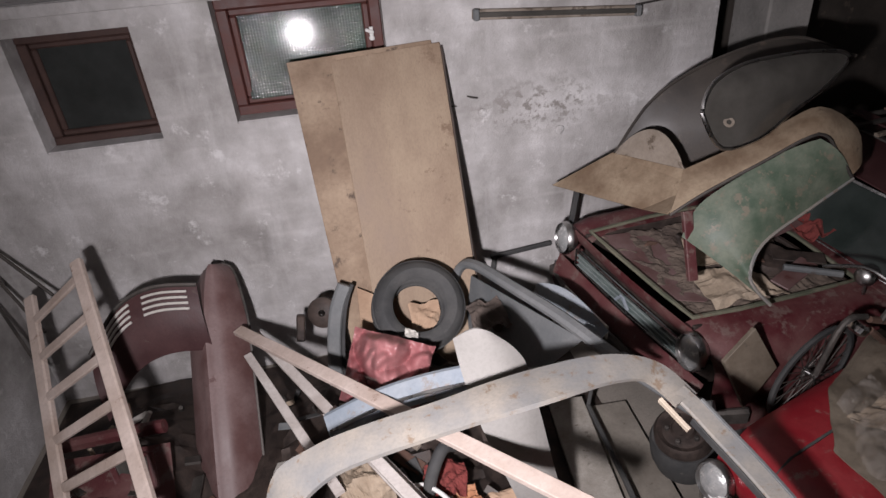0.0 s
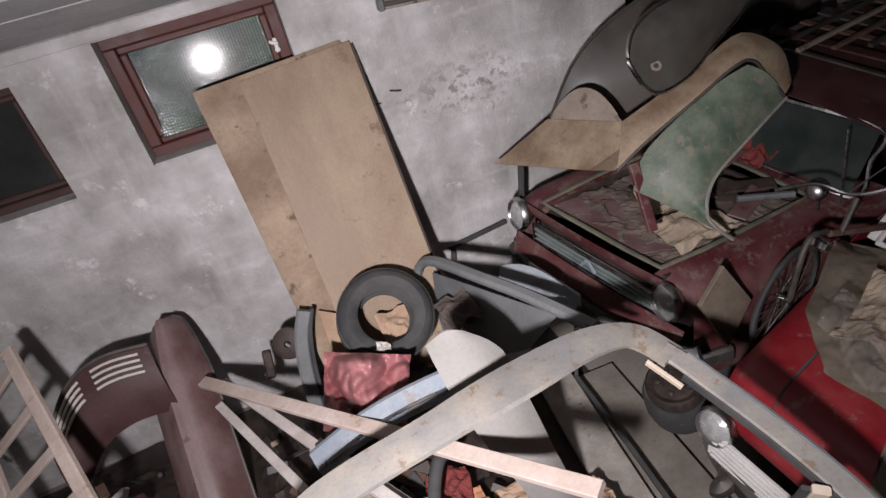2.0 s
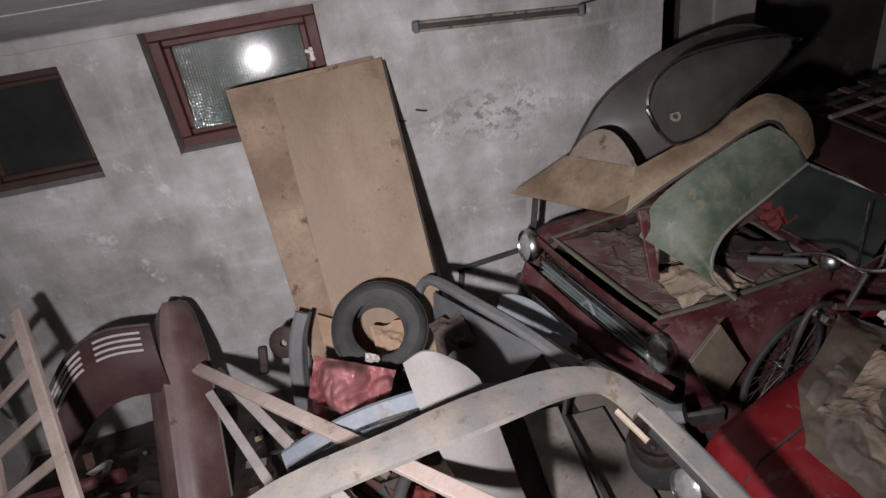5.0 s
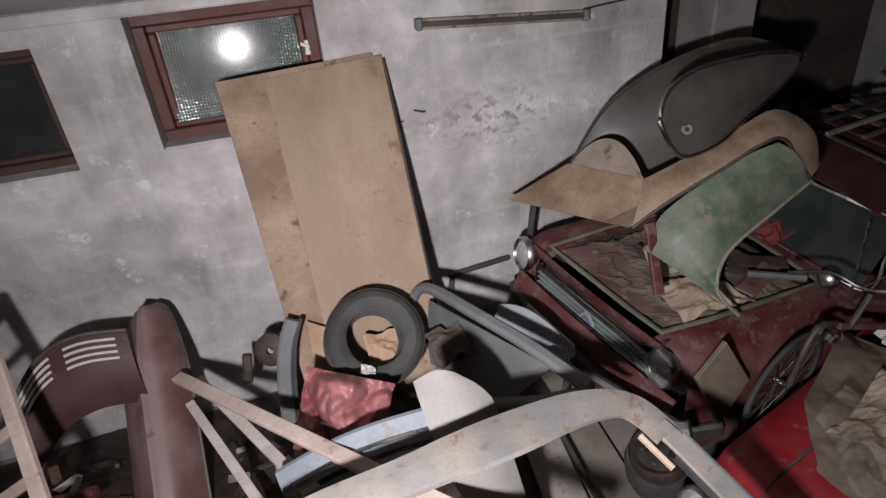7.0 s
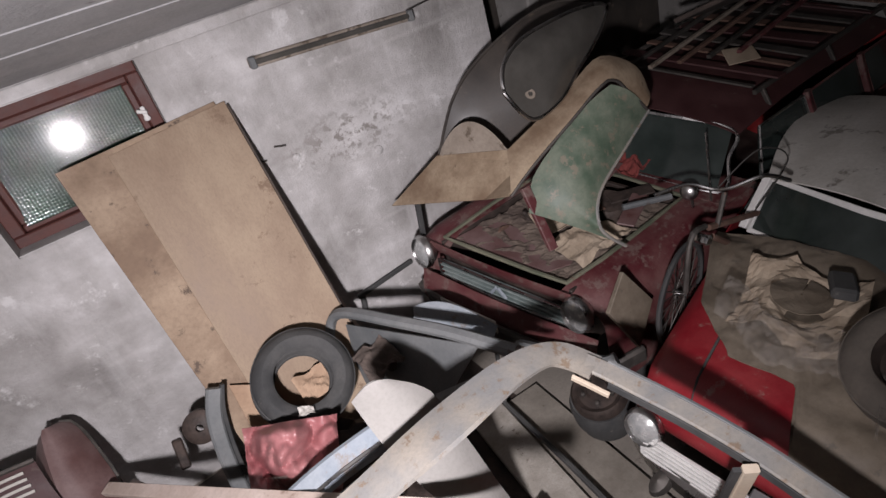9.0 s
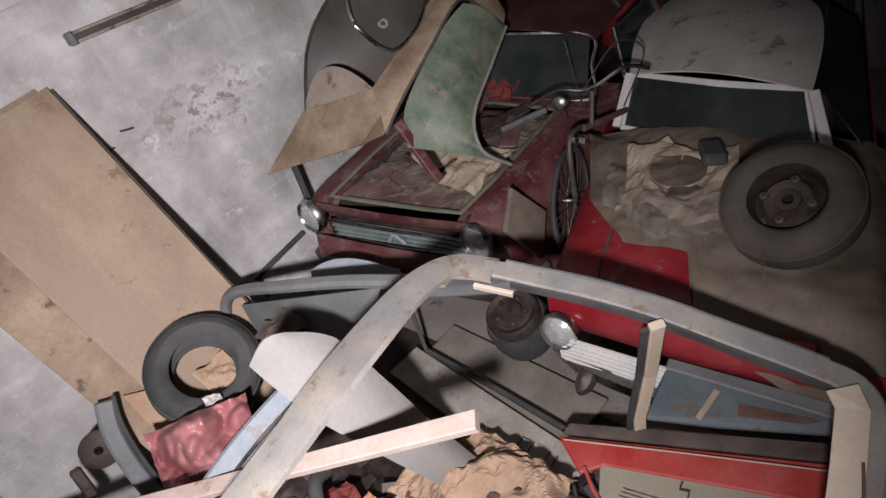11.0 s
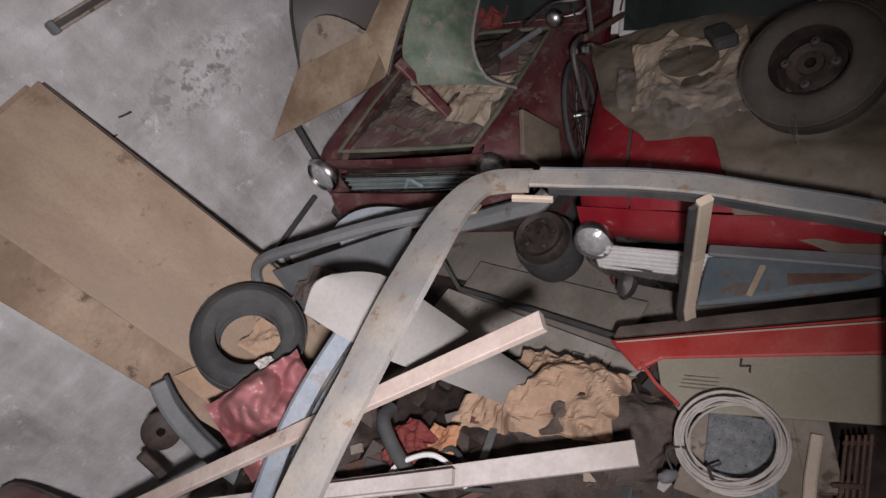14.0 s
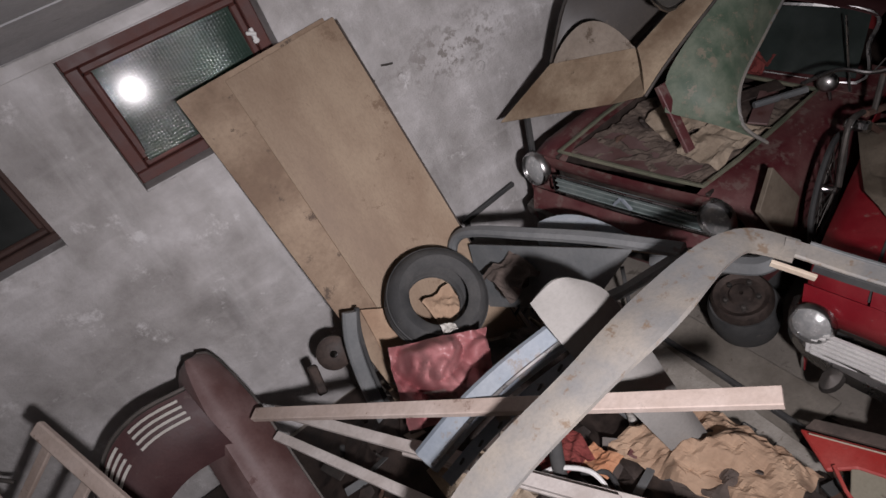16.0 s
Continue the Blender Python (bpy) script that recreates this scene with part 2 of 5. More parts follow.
def glass(name, tint, rough, ribs=0.0):
    """Dirty pane over the dark outside: gloss in front, a tinted body behind it."""
    m, t, s = nodes_of(name)
    n = noise_node(t, 4, 5, 0.6)
    t.links.new(ramp(t, n, [(0.35, tint), (0.7, tuple(c * 1.7 + 0.01 for c in tint))]), s.inputs["Base Color"])
    s.inputs["Roughness"].default_value, s.inputs["IOR"].default_value = rough, 1.52
    s.inputs["Coat Weight"].default_value, s.inputs["Coat Roughness"].default_value = 0.2, rough * 2
    if ribs:
        geo = t.nodes.new("ShaderNodeNewGeometry")
        cells = t.nodes.new("ShaderNodeTexVoronoi")
        cells.inputs["Scale"].default_value = ribs * 4.0
        t.links.new(geo.outputs["Position"], cells.inputs["Vector"])
        half = t.nodes.new("ShaderNodeMath")
        half.operation = "MULTIPLY_ADD"
        half.inputs[1].default_value = 0.5
        total = t.nodes.new("ShaderNodeMath")
        total.operation = "ADD"
        for i, way in enumerate(("X", "Z")):
            w = t.nodes.new("ShaderNodeTexWave")
            w.bands_direction = way
            w.inputs["Scale"].default_value, w.inputs["Distortion"].default_value, w.inputs["Detail"].default_value = ribs, 0.6, 1.0
            t.links.new(geo.outputs["Position"], w.inputs["Vector"])
            t.links.new(w.outputs["Fac"], total.inputs[i])
        t.links.new(cells.outputs["Distance"], half.inputs[0])
        t.links.new(total.outputs[0], half.inputs[2])
        bump(t, s, half.outputs[0], 0.27, 0.0025)
    return m


PANE = glass("patterned_glass", (0.014, 0.028, 0.021), 0.06, 20.0)
DARKPANE = glass("dirty_glass", (0.014, 0.016, 0.015), 0.25)
CARGLASS = glass("car_glass", (0.016, 0.022, 0.02), 0.12)
SMOKED = glass("dusty_screen_glass", (0.05, 0.047, 0.042), 0.14)


def clear_film():
    m, t, s = nodes_of("clear_film")
    n = noise_node(t, 9, 6, 0.7)
    s.inputs["Base Color"].default_value = (0.30, 0.27, 0.24, 1)
    s.inputs["Roughness"].default_value = 0.06
    t.links.new(ramp(t, n, [(0.38, (0.06,) * 3), (0.68, (0.36,) * 3)]), s.inputs["Alpha"])
    bump(t, s, noise_node(t, 30, 5, 0.7), 0.9, 0.015)
    return m


FILM = clear_film()


# ---- builders ----
def thing(name, at, label, category, group="", kind=""):
    ob = new(name)
    ob.location = at
    ob.empty_display_size = 0.1
    return tagged(ob, label, category, group, kind)


def part(name, bm, material, parent=None, label="", smooth=False):
    """Links a bmesh, in world metres, as one mesh under a thing or part."""
    bmesh.ops.recalc_face_normals(bm, faces=bm.faces)
    me = bpy.data.meshes.new(name)
    bm.to_mesh(me)
    bm.free()
    me.materials.append(material)
    if smooth:
        for p in me.polygons:
            p.use_smooth = True
        me.set_sharp_from_angle(angle=radians(38))
    ob = new(name, me)
    if parent:
        at = Vector((0, 0, 0)) if parent.parent else parent.location
        ob.parent = parent
        ob.matrix_parent_inverse = Matrix.Translation(-at)
    if label:
        tagged(ob, label)
    return ob


def solo(name, bm, material, label, category, group="", kind="", smooth=False):
    return tagged(part(name, bm, material, None, "", smooth), label, category, group, kind)


def boxes(items, bevel=0.004, m=None):
    """items: (centre, size[, euler degrees])"""
    bm = bmesh.new()
    for it in items:
        c, s = it[0], it[1]
        r = it[2] if len(it) > 2 else (0, 0, 0)
        mat4 = pose(*c, *r) @ Matrix.Diagonal((*s, 1))
        bmesh.ops.create_cube(bm, size=1, matrix=mat4)
    if bevel:
        bmesh.ops.bevel(bm, geom=bm.edges[:], offset=bevel, segments=1, affect="EDGES", clamp_overlap=True)
    if m:
        bm.transform(m)
    return bm


def curve_points(pts, n=8, closed=False):
    """A smooth line through the points."""
    p = [Vector(q) for q in pts]
    out, k = [], len(p)
    for i in range(k if closed else k - 1):
        a, b, c, d = (p[(i - 1) % k], p[i], p[(i + 1) % k], p[(i + 2) % k]) if closed else (p[max(i - 1, 0)], p[i], p[i + 1], p[min(i + 2, k - 1)])
        for j in range(n):
            t = j / n
            out.append(0.5 * (2 * b + (c - a) * t + (2 * a - 5 * b + 4 * c - d) * t * t + (3 * b - a - 3 * c + d) * t ** 3))
    if not closed:
        out.append(p[-1])
    return out


def sweep(path, shape, up=(0, 0, 1), closed=False, bm=None):
    """Drags a flat shape [(a, b)] along a path; a runs sideways, b along up."""
    bm = bm or bmesh.new()
    path = [Vector(p) for p in path]
    up, rings, k = Vector(up), [], len(path)
    for i, p in enumerate(path):
        d = (path[(i + 1) % k] - path[i - 1]) if closed else (path[min(i + 1, k - 1)] - path[max(i - 1, 0)])
        d.normalize()
        side = d.cross(up)
        if side.length < 1e-4:
            side = d.cross(Vector((1, 0.3, 0)))
        side.normalize()
        v = side.cross(d)
        rings.append([bm.verts.new(p + side * a + v * b) for a, b in shape])
    m = len(shape)
    for i in range(k if closed else k - 1):
        r, s = rings[i], rings[(i + 1) % k]
        for j in range(m):
            bm.faces.new((r[j], r[(j + 1) % m], s[(j + 1) % m], s[j]))
    if not closed:
        bm.faces.new(rings[0][::-1])
        bm.faces.new(rings[-1])
    return bm


def rect(w, h, c=0.15):
    b = min(w, h) * c
    x, y = w / 2, h / 2
    return [(-x + b, -y), (x - b, -y), (x, -y + b), (x, y - b), (x - b, y), (-x + b, y), (-x, y - b), (-x, -y + b)]


def ring(r, n=8):
    return [(r * math.cos(6.28318 * i / n), r * math.sin(6.28318 * i / n)) for i in range(n)]


def tube(path, r, n=8, closed=False, bm=None):
    return sweep(path, ring(r, n), (0.13, 0.21, 0.97), closed, bm)


def sheet(fn, nu, nv, thick=0.004):
    """A curved skin with thickness; fn(u, v) gives the place, u and v from 0 to 1."""
    bm = bmesh.new()
    g = [[bm.verts.new(Vector(fn(i / nu, j / nv))) for j in range(nv + 1)] for i in range(nu + 1)]
    for i in range(nu):
        for j in range(nv):
            bm.faces.new((g[i][j], g[i + 1][j], g[i + 1][j + 1], g[i][j + 1]))
    if thick:
        bmesh.ops.recalc_face_normals(bm, faces=bm.faces)
        bmesh.ops.solidify(bm, geom=bm.faces[:], thickness=thick)
    return bm


def slab(outline, thick, bevel=0.003):
    """A flat plate from an outline of places, thickened along its normal."""
    bm = bmesh.new()
    vs = [bm.verts.new(Vector(p)) for p in outline]
    f = bm.faces.new(vs)
    f.normal_update()
    n = f.normal.copy()
    ex = bmesh.ops.extrude_face_region(bm, geom=[f])
    bmesh.ops.translate(bm, verts=[v for v in ex["geom"] if isinstance(v, bmesh.types.BMVert)], vec=n * thick)
    if bevel:
        bmesh.ops.bevel(bm, geom=bm.edges[:], offset=bevel, segments=1, affect="EDGES", clamp_overlap=True)
    return bm


def lathe(profile, seg=40, m=None, closed=True):
    """Spins (radius, height) about z."""
    bm = bmesh.new()
    rows = [[bm.verts.new((r * math.cos(6.28318 * i / seg), r * math.sin(6.28318 * i / seg), z)) for r, z in profile] for i in range(seg)]
    k = len(profile)
    for i in range(seg):
        a, b = rows[i], rows[(i + 1) % seg]
        for j in range(k if closed else k - 1):
            bm.faces.new((a[j], a[(j + 1) % k], b[(j + 1) % k], b[j]))
    if m:
        bm.transform(m)
    return bm


def turn_to(at, axis, spin=0.0):
    return Matrix.Translation(at) @ Vector(axis).normalized().to_track_quat("Z", "Y").to_matrix().to_4x4() @ pose(0, 0, 0, 0, 0, spin)


def crumpled(fn, nu, nv, amount, scale, seed, thick=0.003):
    """A creased sheet: sharp folds over the surface fn."""
    def place(u, v):
        p = Vector(fn(u, v))
        q = p * scale + Vector((seed, seed * 1.7, 0))
        fold = abs(noise.noise(q)) + 0.5 * abs(noise.noise(q * 2.3)) + 0.25 * abs(noise.noise(q * 4.7))
        side = Vector((noise.noise(q + Vector((5, 0, 0))), noise.noise(q + Vector((0, 9, 0))), 0))
        return p + Vector((0, 0, amount * (1.04 - fold * 2.2))) + side * amount * 0.7
    return sheet(place, nu, nv, thick)


def lerp(a, b, t):
    return Vector(a) * (1 - t) + Vector(b) * t


def quad(a, b, c, d, sag=None):
    """A patch over four corners: a-b along u, d-c opposite."""
    def fn(u, v):
        p = lerp(lerp(a, b, u), lerp(d, c, u), v)
        return p + Vector(sag) * (16 * u * (1 - u) * v * (1 - v)) if sag else p
    return fn


def tyre_profile(R, r, w):
    h = w / 2
    return [(r, -h * 0.72), (r + 0.015, -h * 0.9), ((R + r) / 2, -h), (R - 0.03, -h * 0.86), (R - 0.008, -h * 0.62), (R, -h * 0.3), (R, h * 0.3), (R - 0.008, h * 0.62),
            (R - 0.03, h * 0.86), ((R + r) / 2, h), (r + 0.015, h * 0.9), (r, h * 0.72), (r + 0.012, h * 0.55), (R - 0.045, h * 0.5), (R - 0.04, 0), (R - 0.045, -h * 0.5), (r + 0.012, -h * 0.55)]


def tread(R, w, m, rows=3, n=44):
    """Raised tread blocks round a tyre."""
    bm = bmesh.new()
    for k in range(rows):
        z = (k - (rows - 1) / 2) * w * 0.6 / rows
        for i in range(n):
            a = 6.28318 * (i + 0.5 * (k % 2)) / n
            bmesh.ops.create_cube(bm, size=1, matrix=pose(R * math.cos(a), R * math.sin(a), z, 0, 0, math.degrees(a)) @ Matrix.Diagonal((0.012, 5.2 * R / n, w * 0.5 / rows, 1)))
    bm.transform(m)
    return bm


def rim_profile(r):
    return [(0.02, 0.0), (r * 0.30, 0.0), (r * 0.36, 0.018), (r * 0.62, 0.026), (r * 0.80, -0.012), (r * 0.90, -0.02), (r * 0.93, 0.03), (r * 1.01, 0.055), (r * 1.03, 0.05),
            (r * 0.97, 0.01), (r * 0.95, -0.05), (r * 0.7, -0.05), (0.02, -0.03)]


def round_lamp(at, axis, r, parent, deep=0.07):
    """A headlamp: painted bowl, chrome rim and dusty lens."""
    m = turn_to(at, axis)
    bowl = part("headlamp", lathe([(0.01, -deep), (r * 0.75, -deep * 0.8), (r * 1.08, -0.01), (r * 1.04, 0.0), (r * 0.9, -0.02), (0.01, -0.06)], 28, m), CHROME, parent, "", True)
    part("bezel", lathe([(r * 0.88, 0.0), (r * 0.98, 0.022), (r * 1.08, 0.012), (r * 1.12, -0.012), (r * 1.0, -0.014)], 32, m), CHROME, bowl, "chrome headlamp ring", True)
    part("lens", lathe([(0.002, 0.035), (r * 0.4, 0.031), (r * 0.7, 0.02), (r * 0.9, 0.004), (r * 0.86, -0.004), (0.002, 0.02)], 28, m), LENS, bowl, "dusty ribbed lens", True)
    return bowl


LENS = surface("lamp_lens", (0.40, 0.41, 0.41), (0.55, 0.55, 0.54), 0.12, 0.3, 30, 90, (0.30, 0.28, 0.26), 0.68, 0.5, 0.003)

# ---- the garage ----
def structure(name, bm, material, label="", smooth=False):
    return tagged(part(name, bm, material, None, label, smooth), kind="structure")


def slope(y):
    return 2.42 - 0.21 * y


structure("floor", boxes([((1.2, -2.8, -0.06), (8.4, 6.6, 0.12))], 0), FLOOR)
# window wall, pierced by two openings
W1, W2 = (-2.37, -1.76, 1.68, 2.28), (-1.35, -0.47, 1.72, 2.36)
xs = [(-2.9, W1[0], None), (W1[0], W1[1], W1), (W1[1], W2[0], None), (W2[0], W2[1], W2), (W2[1], 1.53, None)]
cells = []
for a, b, w in xs:
    for lo, hi in ([(0.0, 2.75)] if w is None else [(0.0, w[2]), (w[3], 2.75)]):
        cells.append((((a + b) / 2, 0.15, (lo + hi) / 2), (b - a, 0.30, hi - lo)))
bm = boxes(cells, 0)
bmesh.ops.remove_doubles(bm, verts=bm.verts, dist=0.0005)
structure("wall_north", bm, WALL, "whitewashed rough masonry wall with grey stains")
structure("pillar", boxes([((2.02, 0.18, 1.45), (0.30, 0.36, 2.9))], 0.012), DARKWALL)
# near-black colour stands in for the unlit depth of the doorway
structure("wall_recess", boxes([((3.2, 0.66, 1.5), (3.8, 0.12, 3.0))], 0), BLACKPAINT_AND_SHADE)
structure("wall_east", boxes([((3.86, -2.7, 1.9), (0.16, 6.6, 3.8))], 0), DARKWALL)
structure("wall_west", boxes([((-2.95, -2.7, 1.9), (0.12, 6.6, 3.8))], 0), WALL)
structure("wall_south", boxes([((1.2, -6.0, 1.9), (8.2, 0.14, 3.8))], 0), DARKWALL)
ceil_bm = bmesh.new()
for i in range(22):
    # boards of the shuttered ceiling, with open joints
    a, b = 0.62 - i * 0.31, 0.62 - (i + 1) * 0.31 + 0.006
    up = 0.004 * (i % 3)
    vs = [ceil_bm.verts.new(p) for p in ((-2.9, a, slope(a) + up), (4.0, a, slope(a) + up), (4.0, b, slope(b) + up), (-2.9, b, slope(b) + up))]
    top = [ceil_bm.verts.new(v.co + Vector((0, 0, 0.12))) for v in vs]
    ceil_bm.faces.new(vs)
    ceil_bm.faces.new(top[::-1])
    for k in range(4):
        ceil_bm.faces.new((vs[k], top[k], top[(k + 1) % 4], vs[(k + 1) % 4]))
structure("ceiling", ceil_bm, CEIL, "grey board-marked concrete ceiling that slopes up")
structure("ceiling_cove", sweep([(-2.9, -0.012, 2.395), (1.53, -0.012, 2.395)], rect(0.03, 0.06)), WALL)


def window(name, w, pane_material, frame_material, rail, label, lean=0.0):
    x0, x1, z0, z1 = w
    y = 0.16
    ob = thing(name, ((x0 + x1) / 2, y, z0), label, "window", "", "structure")
    mx, mz = (x0 + x1) / 2, (z0 + z1) / 2
    fr = boxes([((mx, y, z0 + rail / 2), (x1 - x0, 0.06, rail)), ((mx, y, z1 - rail / 2), (x1 - x0, 0.06, rail)),
                ((x0 + rail / 2, y, mz), (rail, 0.058, z1 - z0 - 2 * rail)), ((x1 - rail / 2, y, mz), (rail, 0.058, z1 - z0 - 2 * rail))], 0.006)
    part("window_frame", fr, frame_material, ob, "worn reddish brown painted frame")
    r2 = rail * 0.62
    i0, i1, j0, j1 = x0 + rail, x1 - rail, z0 + rail, z1 - rail
    sash = boxes([((mx, y + 0.012, j0 + r2 / 2), (i1 - i0, 0.04, r2)), ((mx, y + 0.012, j1 - r2 / 2), (i1 - i0, 0.04, r2)),
                  ((i0 + r2 / 2, y + 0.012, mz), (r2, 0.038, j1 - j0 - 2 * r2)), ((i1 - r2 / 2, y + 0.012, mz), (r2, 0.038, j1 - j0 - 2 * r2))], 0.008)
    part("sash", sash, frame_material, ob)
    part("pane", boxes([((mx, y + 0.016, mz), (i1 - i0 - 1.2 * r2, 0.006, j1 - j0 - 1.2 * r2), (lean, 0, 0))], 0), pane_material, ob)
    part("window_sill", boxes([((mx, 0.065, z0 + 0.004), (x1 - x0 - 0.004, 0.124, 0.012))], 0.003), WALL, ob)
    part("backing", boxes([((mx, 0.27, mz), (x1 - x0, 0.02, z1 - z0))], 0), WIRE, ob)
    return ob, y


w2, wy = window("window_2", W2, PANE, BROWN, 0.062, "reddish brown wooden window with patterned glass", -6.0)
part("latch", boxes([((-0.535, wy - 0.045, 2.10), (0.022, 0.014, 0.075)), ((-0.545, wy - 0.055, 2.115), (0.05, 0.018, 0.018), (0, 25, 0)), ((-0.535, wy - 0.04, 2.075), (0.03, 0.02, 0.02))], 0.004), WHITE, w2, "small white window catch")
window("window_1", W1, DARKPANE, OLDBROWN := surface("aged_brown_paint", (0.045, 0.022, 0.018), (0.075, 0.04, 0.032), 0.6, 0, 8, 90), 0.05, "dark brown wooden window with dull dirty glass")

# ---- on the wall ----
lampset = thing("strip_light", (0.5, -0.04, 2.12), "old dusty fluorescent strip light fixed to wall", "lamp")
part("batten", boxes([((0.52, -0.02, 2.125), (1.0, 0.04, 0.055), (0, 4.2, 0))], 0.006), OLDWOOD, lampset)
tube_path = [(0.04 + 0.94 * i / 10, -0.055, 2.150 - 0.069 * i / 10 + 0.012) for i in range(11)]
part("lamp_tube", tube(tube_path, 0.014, 10), SMOKED, lampset, "yellowed glass tube", True)
for x, z in ((0.035, 2.162), (0.985, 2.092)):
    part("end_cap", boxes([((x, -0.05, z), (0.03, 0.045, 0.06))], 0.005), GREYPAINT, lampset)
part("cable", tube(curve_points([(0.98, -0.03, 2.12), (1.12, -0.02, 2.13), (1.3, -0.015, 2.14), (1.5, -0.012, 2.13)], 6), 0.006, 6), WIRE, lampset)
for x, z, r in ((-0.13, 1.665, 0.005), (0.0, 1.70, 0.006)):
    nail = tube([(x - 0.03, -0.004, z + 0.012), (x, -0.018, z + 0.004), (x + 0.03, -0.022, z - 0.002)], r, 6)
    solo("hook", nail, STEEL, "small bent iron hook driven into whitewashed wall", "hook", "wall hooks")
for x, z, r in ((0.06, 1.60, 0.028), (0.55, 1.43, 0.03)):
    rb = lathe([(0.002, 0.012), (r * 0.5, 0.011), (r * 0.95, 0.004), (r, -0.006), (0.002, -0.006)], 20, turn_to((x, -0.004, z), (0, -1, 0)))
    solo("wall_rosette", rb, WALL, "small round whitewashed plaster box cover on wall", "cover", "wall rosettes", "", True)


# ---- boards against the wall ----
def leaning(x0, x1, ytop, ztop, ybot, tilt):
    """Outline of a board that leans against the wall, its foot on the floor."""
    return [(x0 + tilt, ybot, 0.02), (x1 + tilt, ybot - 0.01, 0.02), (x1, ytop, ztop), (x0, ytop, ztop - 0.035)]


back = thing("fibre_board", (-0.6, -0.6, 0), "tall stained tan fibre board leaning on wall", "board", "leaning boards")
part("panel", slab(leaning(-1.02, -0.22, -0.004, 2.05, -0.80, 0.13), 0.012, 0.002), HARDBOARD2, back)
part("edge_strip", sweep([(-0.215, -0.012, 2.03), (-0.085, -0.80, 0.02)], rect(0.007, 0.020), (0, -1, 0.3)), BOARDEDGE, back)
front = thing("fibre_board", (-0.5, -0.65, 0), "tall smooth tan fibre board leaning on another", "board", "leaning boards")
part("panel", slab(leaning(-0.785, -0.175, -0.018, 2.035, -0.825, 0.045), 0.012, 0.002), HARDBOARD, front)
part("edge_strip", sweep([(-0.168, -0.03, 2.02), (-0.122, -0.81, 0.02)], rect(0.010, 0.020), (0, -1, 0.3)), BOARDEDGE, front)
solo("thin_strip", slab([(-0.085, -0.80, 0.02), (-0.05, -0.80, 0.02), (-0.14, -0.02, 1.45), (-0.16, -0.02, 1.45)], 0.008, 0.002), WOOD, "narrow pale wood strip leaning beside fibre boards", "strip")

DIRT = surface("dusty_dirt", (0.075, 0.055, 0.046), (0.16, 0.125, 0.10), 0.9, 0, 7, 60, (0.22, 0.18, 0.15), 0.60, 0.6, 0.008)
# ---- maroon estate car ----
# its own axes: x runs back from the nose, y to the wall side, z up
CAR = Matrix(((0.95, -0.30, 0, 0.68), (0.01, 0.88, 0, -0.90), (0.03, 0.20, 0.92, 0), (0, 0, 0, 1)))


def incar(x, y, z):
    return CAR @ Vector((x, y, z))


car = thing("estate_car", incar(1.5, 0, 0), "dusty maroon estate car without bonnet, loaded with scrap", "car")


def fender(side):
    """Wing from the lamp back to the screen pillar."""
    def fn(u, v):
        x = -0.05 + 1.30 * u
        nose = max(0.0, 1 - u * 7)
        top = 0.955 + 0.035 * u - 0.05 * nose ** 2
        a = v * 1.0
        # section: inner lip, crown, flank
        y = 0.40 + 0.25 * min(1, a / 0.45) - 0.03 * nose
        drop = 0.0 if a < 0.25 else ((a - 0.25) / 0.75) ** 1.6 * 0.62
        bulge = 0.02 * math.sin(math.pi * min(1, max(0, (a - 0.3) / 0.7)))
        return incar(x - 0.0 * nose, side * (y + bulge), top - drop)
    return sheet(fn, 18, 12, 0.006)


for s in (1, -1):
    part("wing", fender(s), MAROON, car, "", True)


def flank(side):
    def fn(u, v):
        x = 1.25 + 2.15 * u
        return incar(x, side * (0.655 + 0.02 * math.sin(math.pi * v) - 0.03 * u * u), 0.99 - 0.66 * v)
    return sheet(fn, 12, 8, 0.006)


for s in (1, -1):
    part("body_side", flank(s), MAROON, car, "", True)
# nose: slam panel, grille, valance, bumper
part("nose_panel", sheet(lambda u, v: incar(-0.06 + 0.05 * v * v - 0.015 * math.sin(math.pi * u), -0.47 + 0.94 * u, 0.96 - 0.12 * v), 14, 5, 0.006), MAROON, car, "", True)
part("valance", sheet(lambda u, v: incar(-0.07 - 0.05 * math.sin(math.pi * v) - 0.02 * math.sin(math.pi * u), -0.60 + 1.20 * u, 0.70 - 0.34 * v), 14, 8, 0.006), MAROON, car, "dust-covered lower valance", True)
gr = part("grille", boxes([((-0.055, 0, 0.775), (0.03, 0.86, 0.115))], 0.012, CAR), GRILLE, car, "pale green alloy grille")
for k in range(3):
    part("grille_bar", boxes([((-0.078, 0, 0.74 + 0.035 * k), (0.014, 0.84, 0.010))], 0.003, CAR), GRILLE, gr)
part("grille_frame", sweep([incar(-0.07, 0.44, 0.835), incar(-0.082, 0, 0.84), incar(-0.07, -0.44, 0.835), incar(-0.07, -0.45, 0.72), incar(-0.082, 0, 0.712), incar(-0.07, 0.45, 0.72)], rect(0.014, 0.014), (1, 0, 0), True), CHROME, gr)
badge = bmesh.new()
for a in (-1, 1):
    bmesh.ops.create_cube(badge, size=1, matrix=CAR @ pose(-0.092, 0.028 * a, 0.785, 38 * a, 0, 0) @ Matrix.Diagonal((0.012, 0.016, 0.075, 1)))
part("badge", badge, LIGHTBLUE, gr, "pale v-shaped badge")
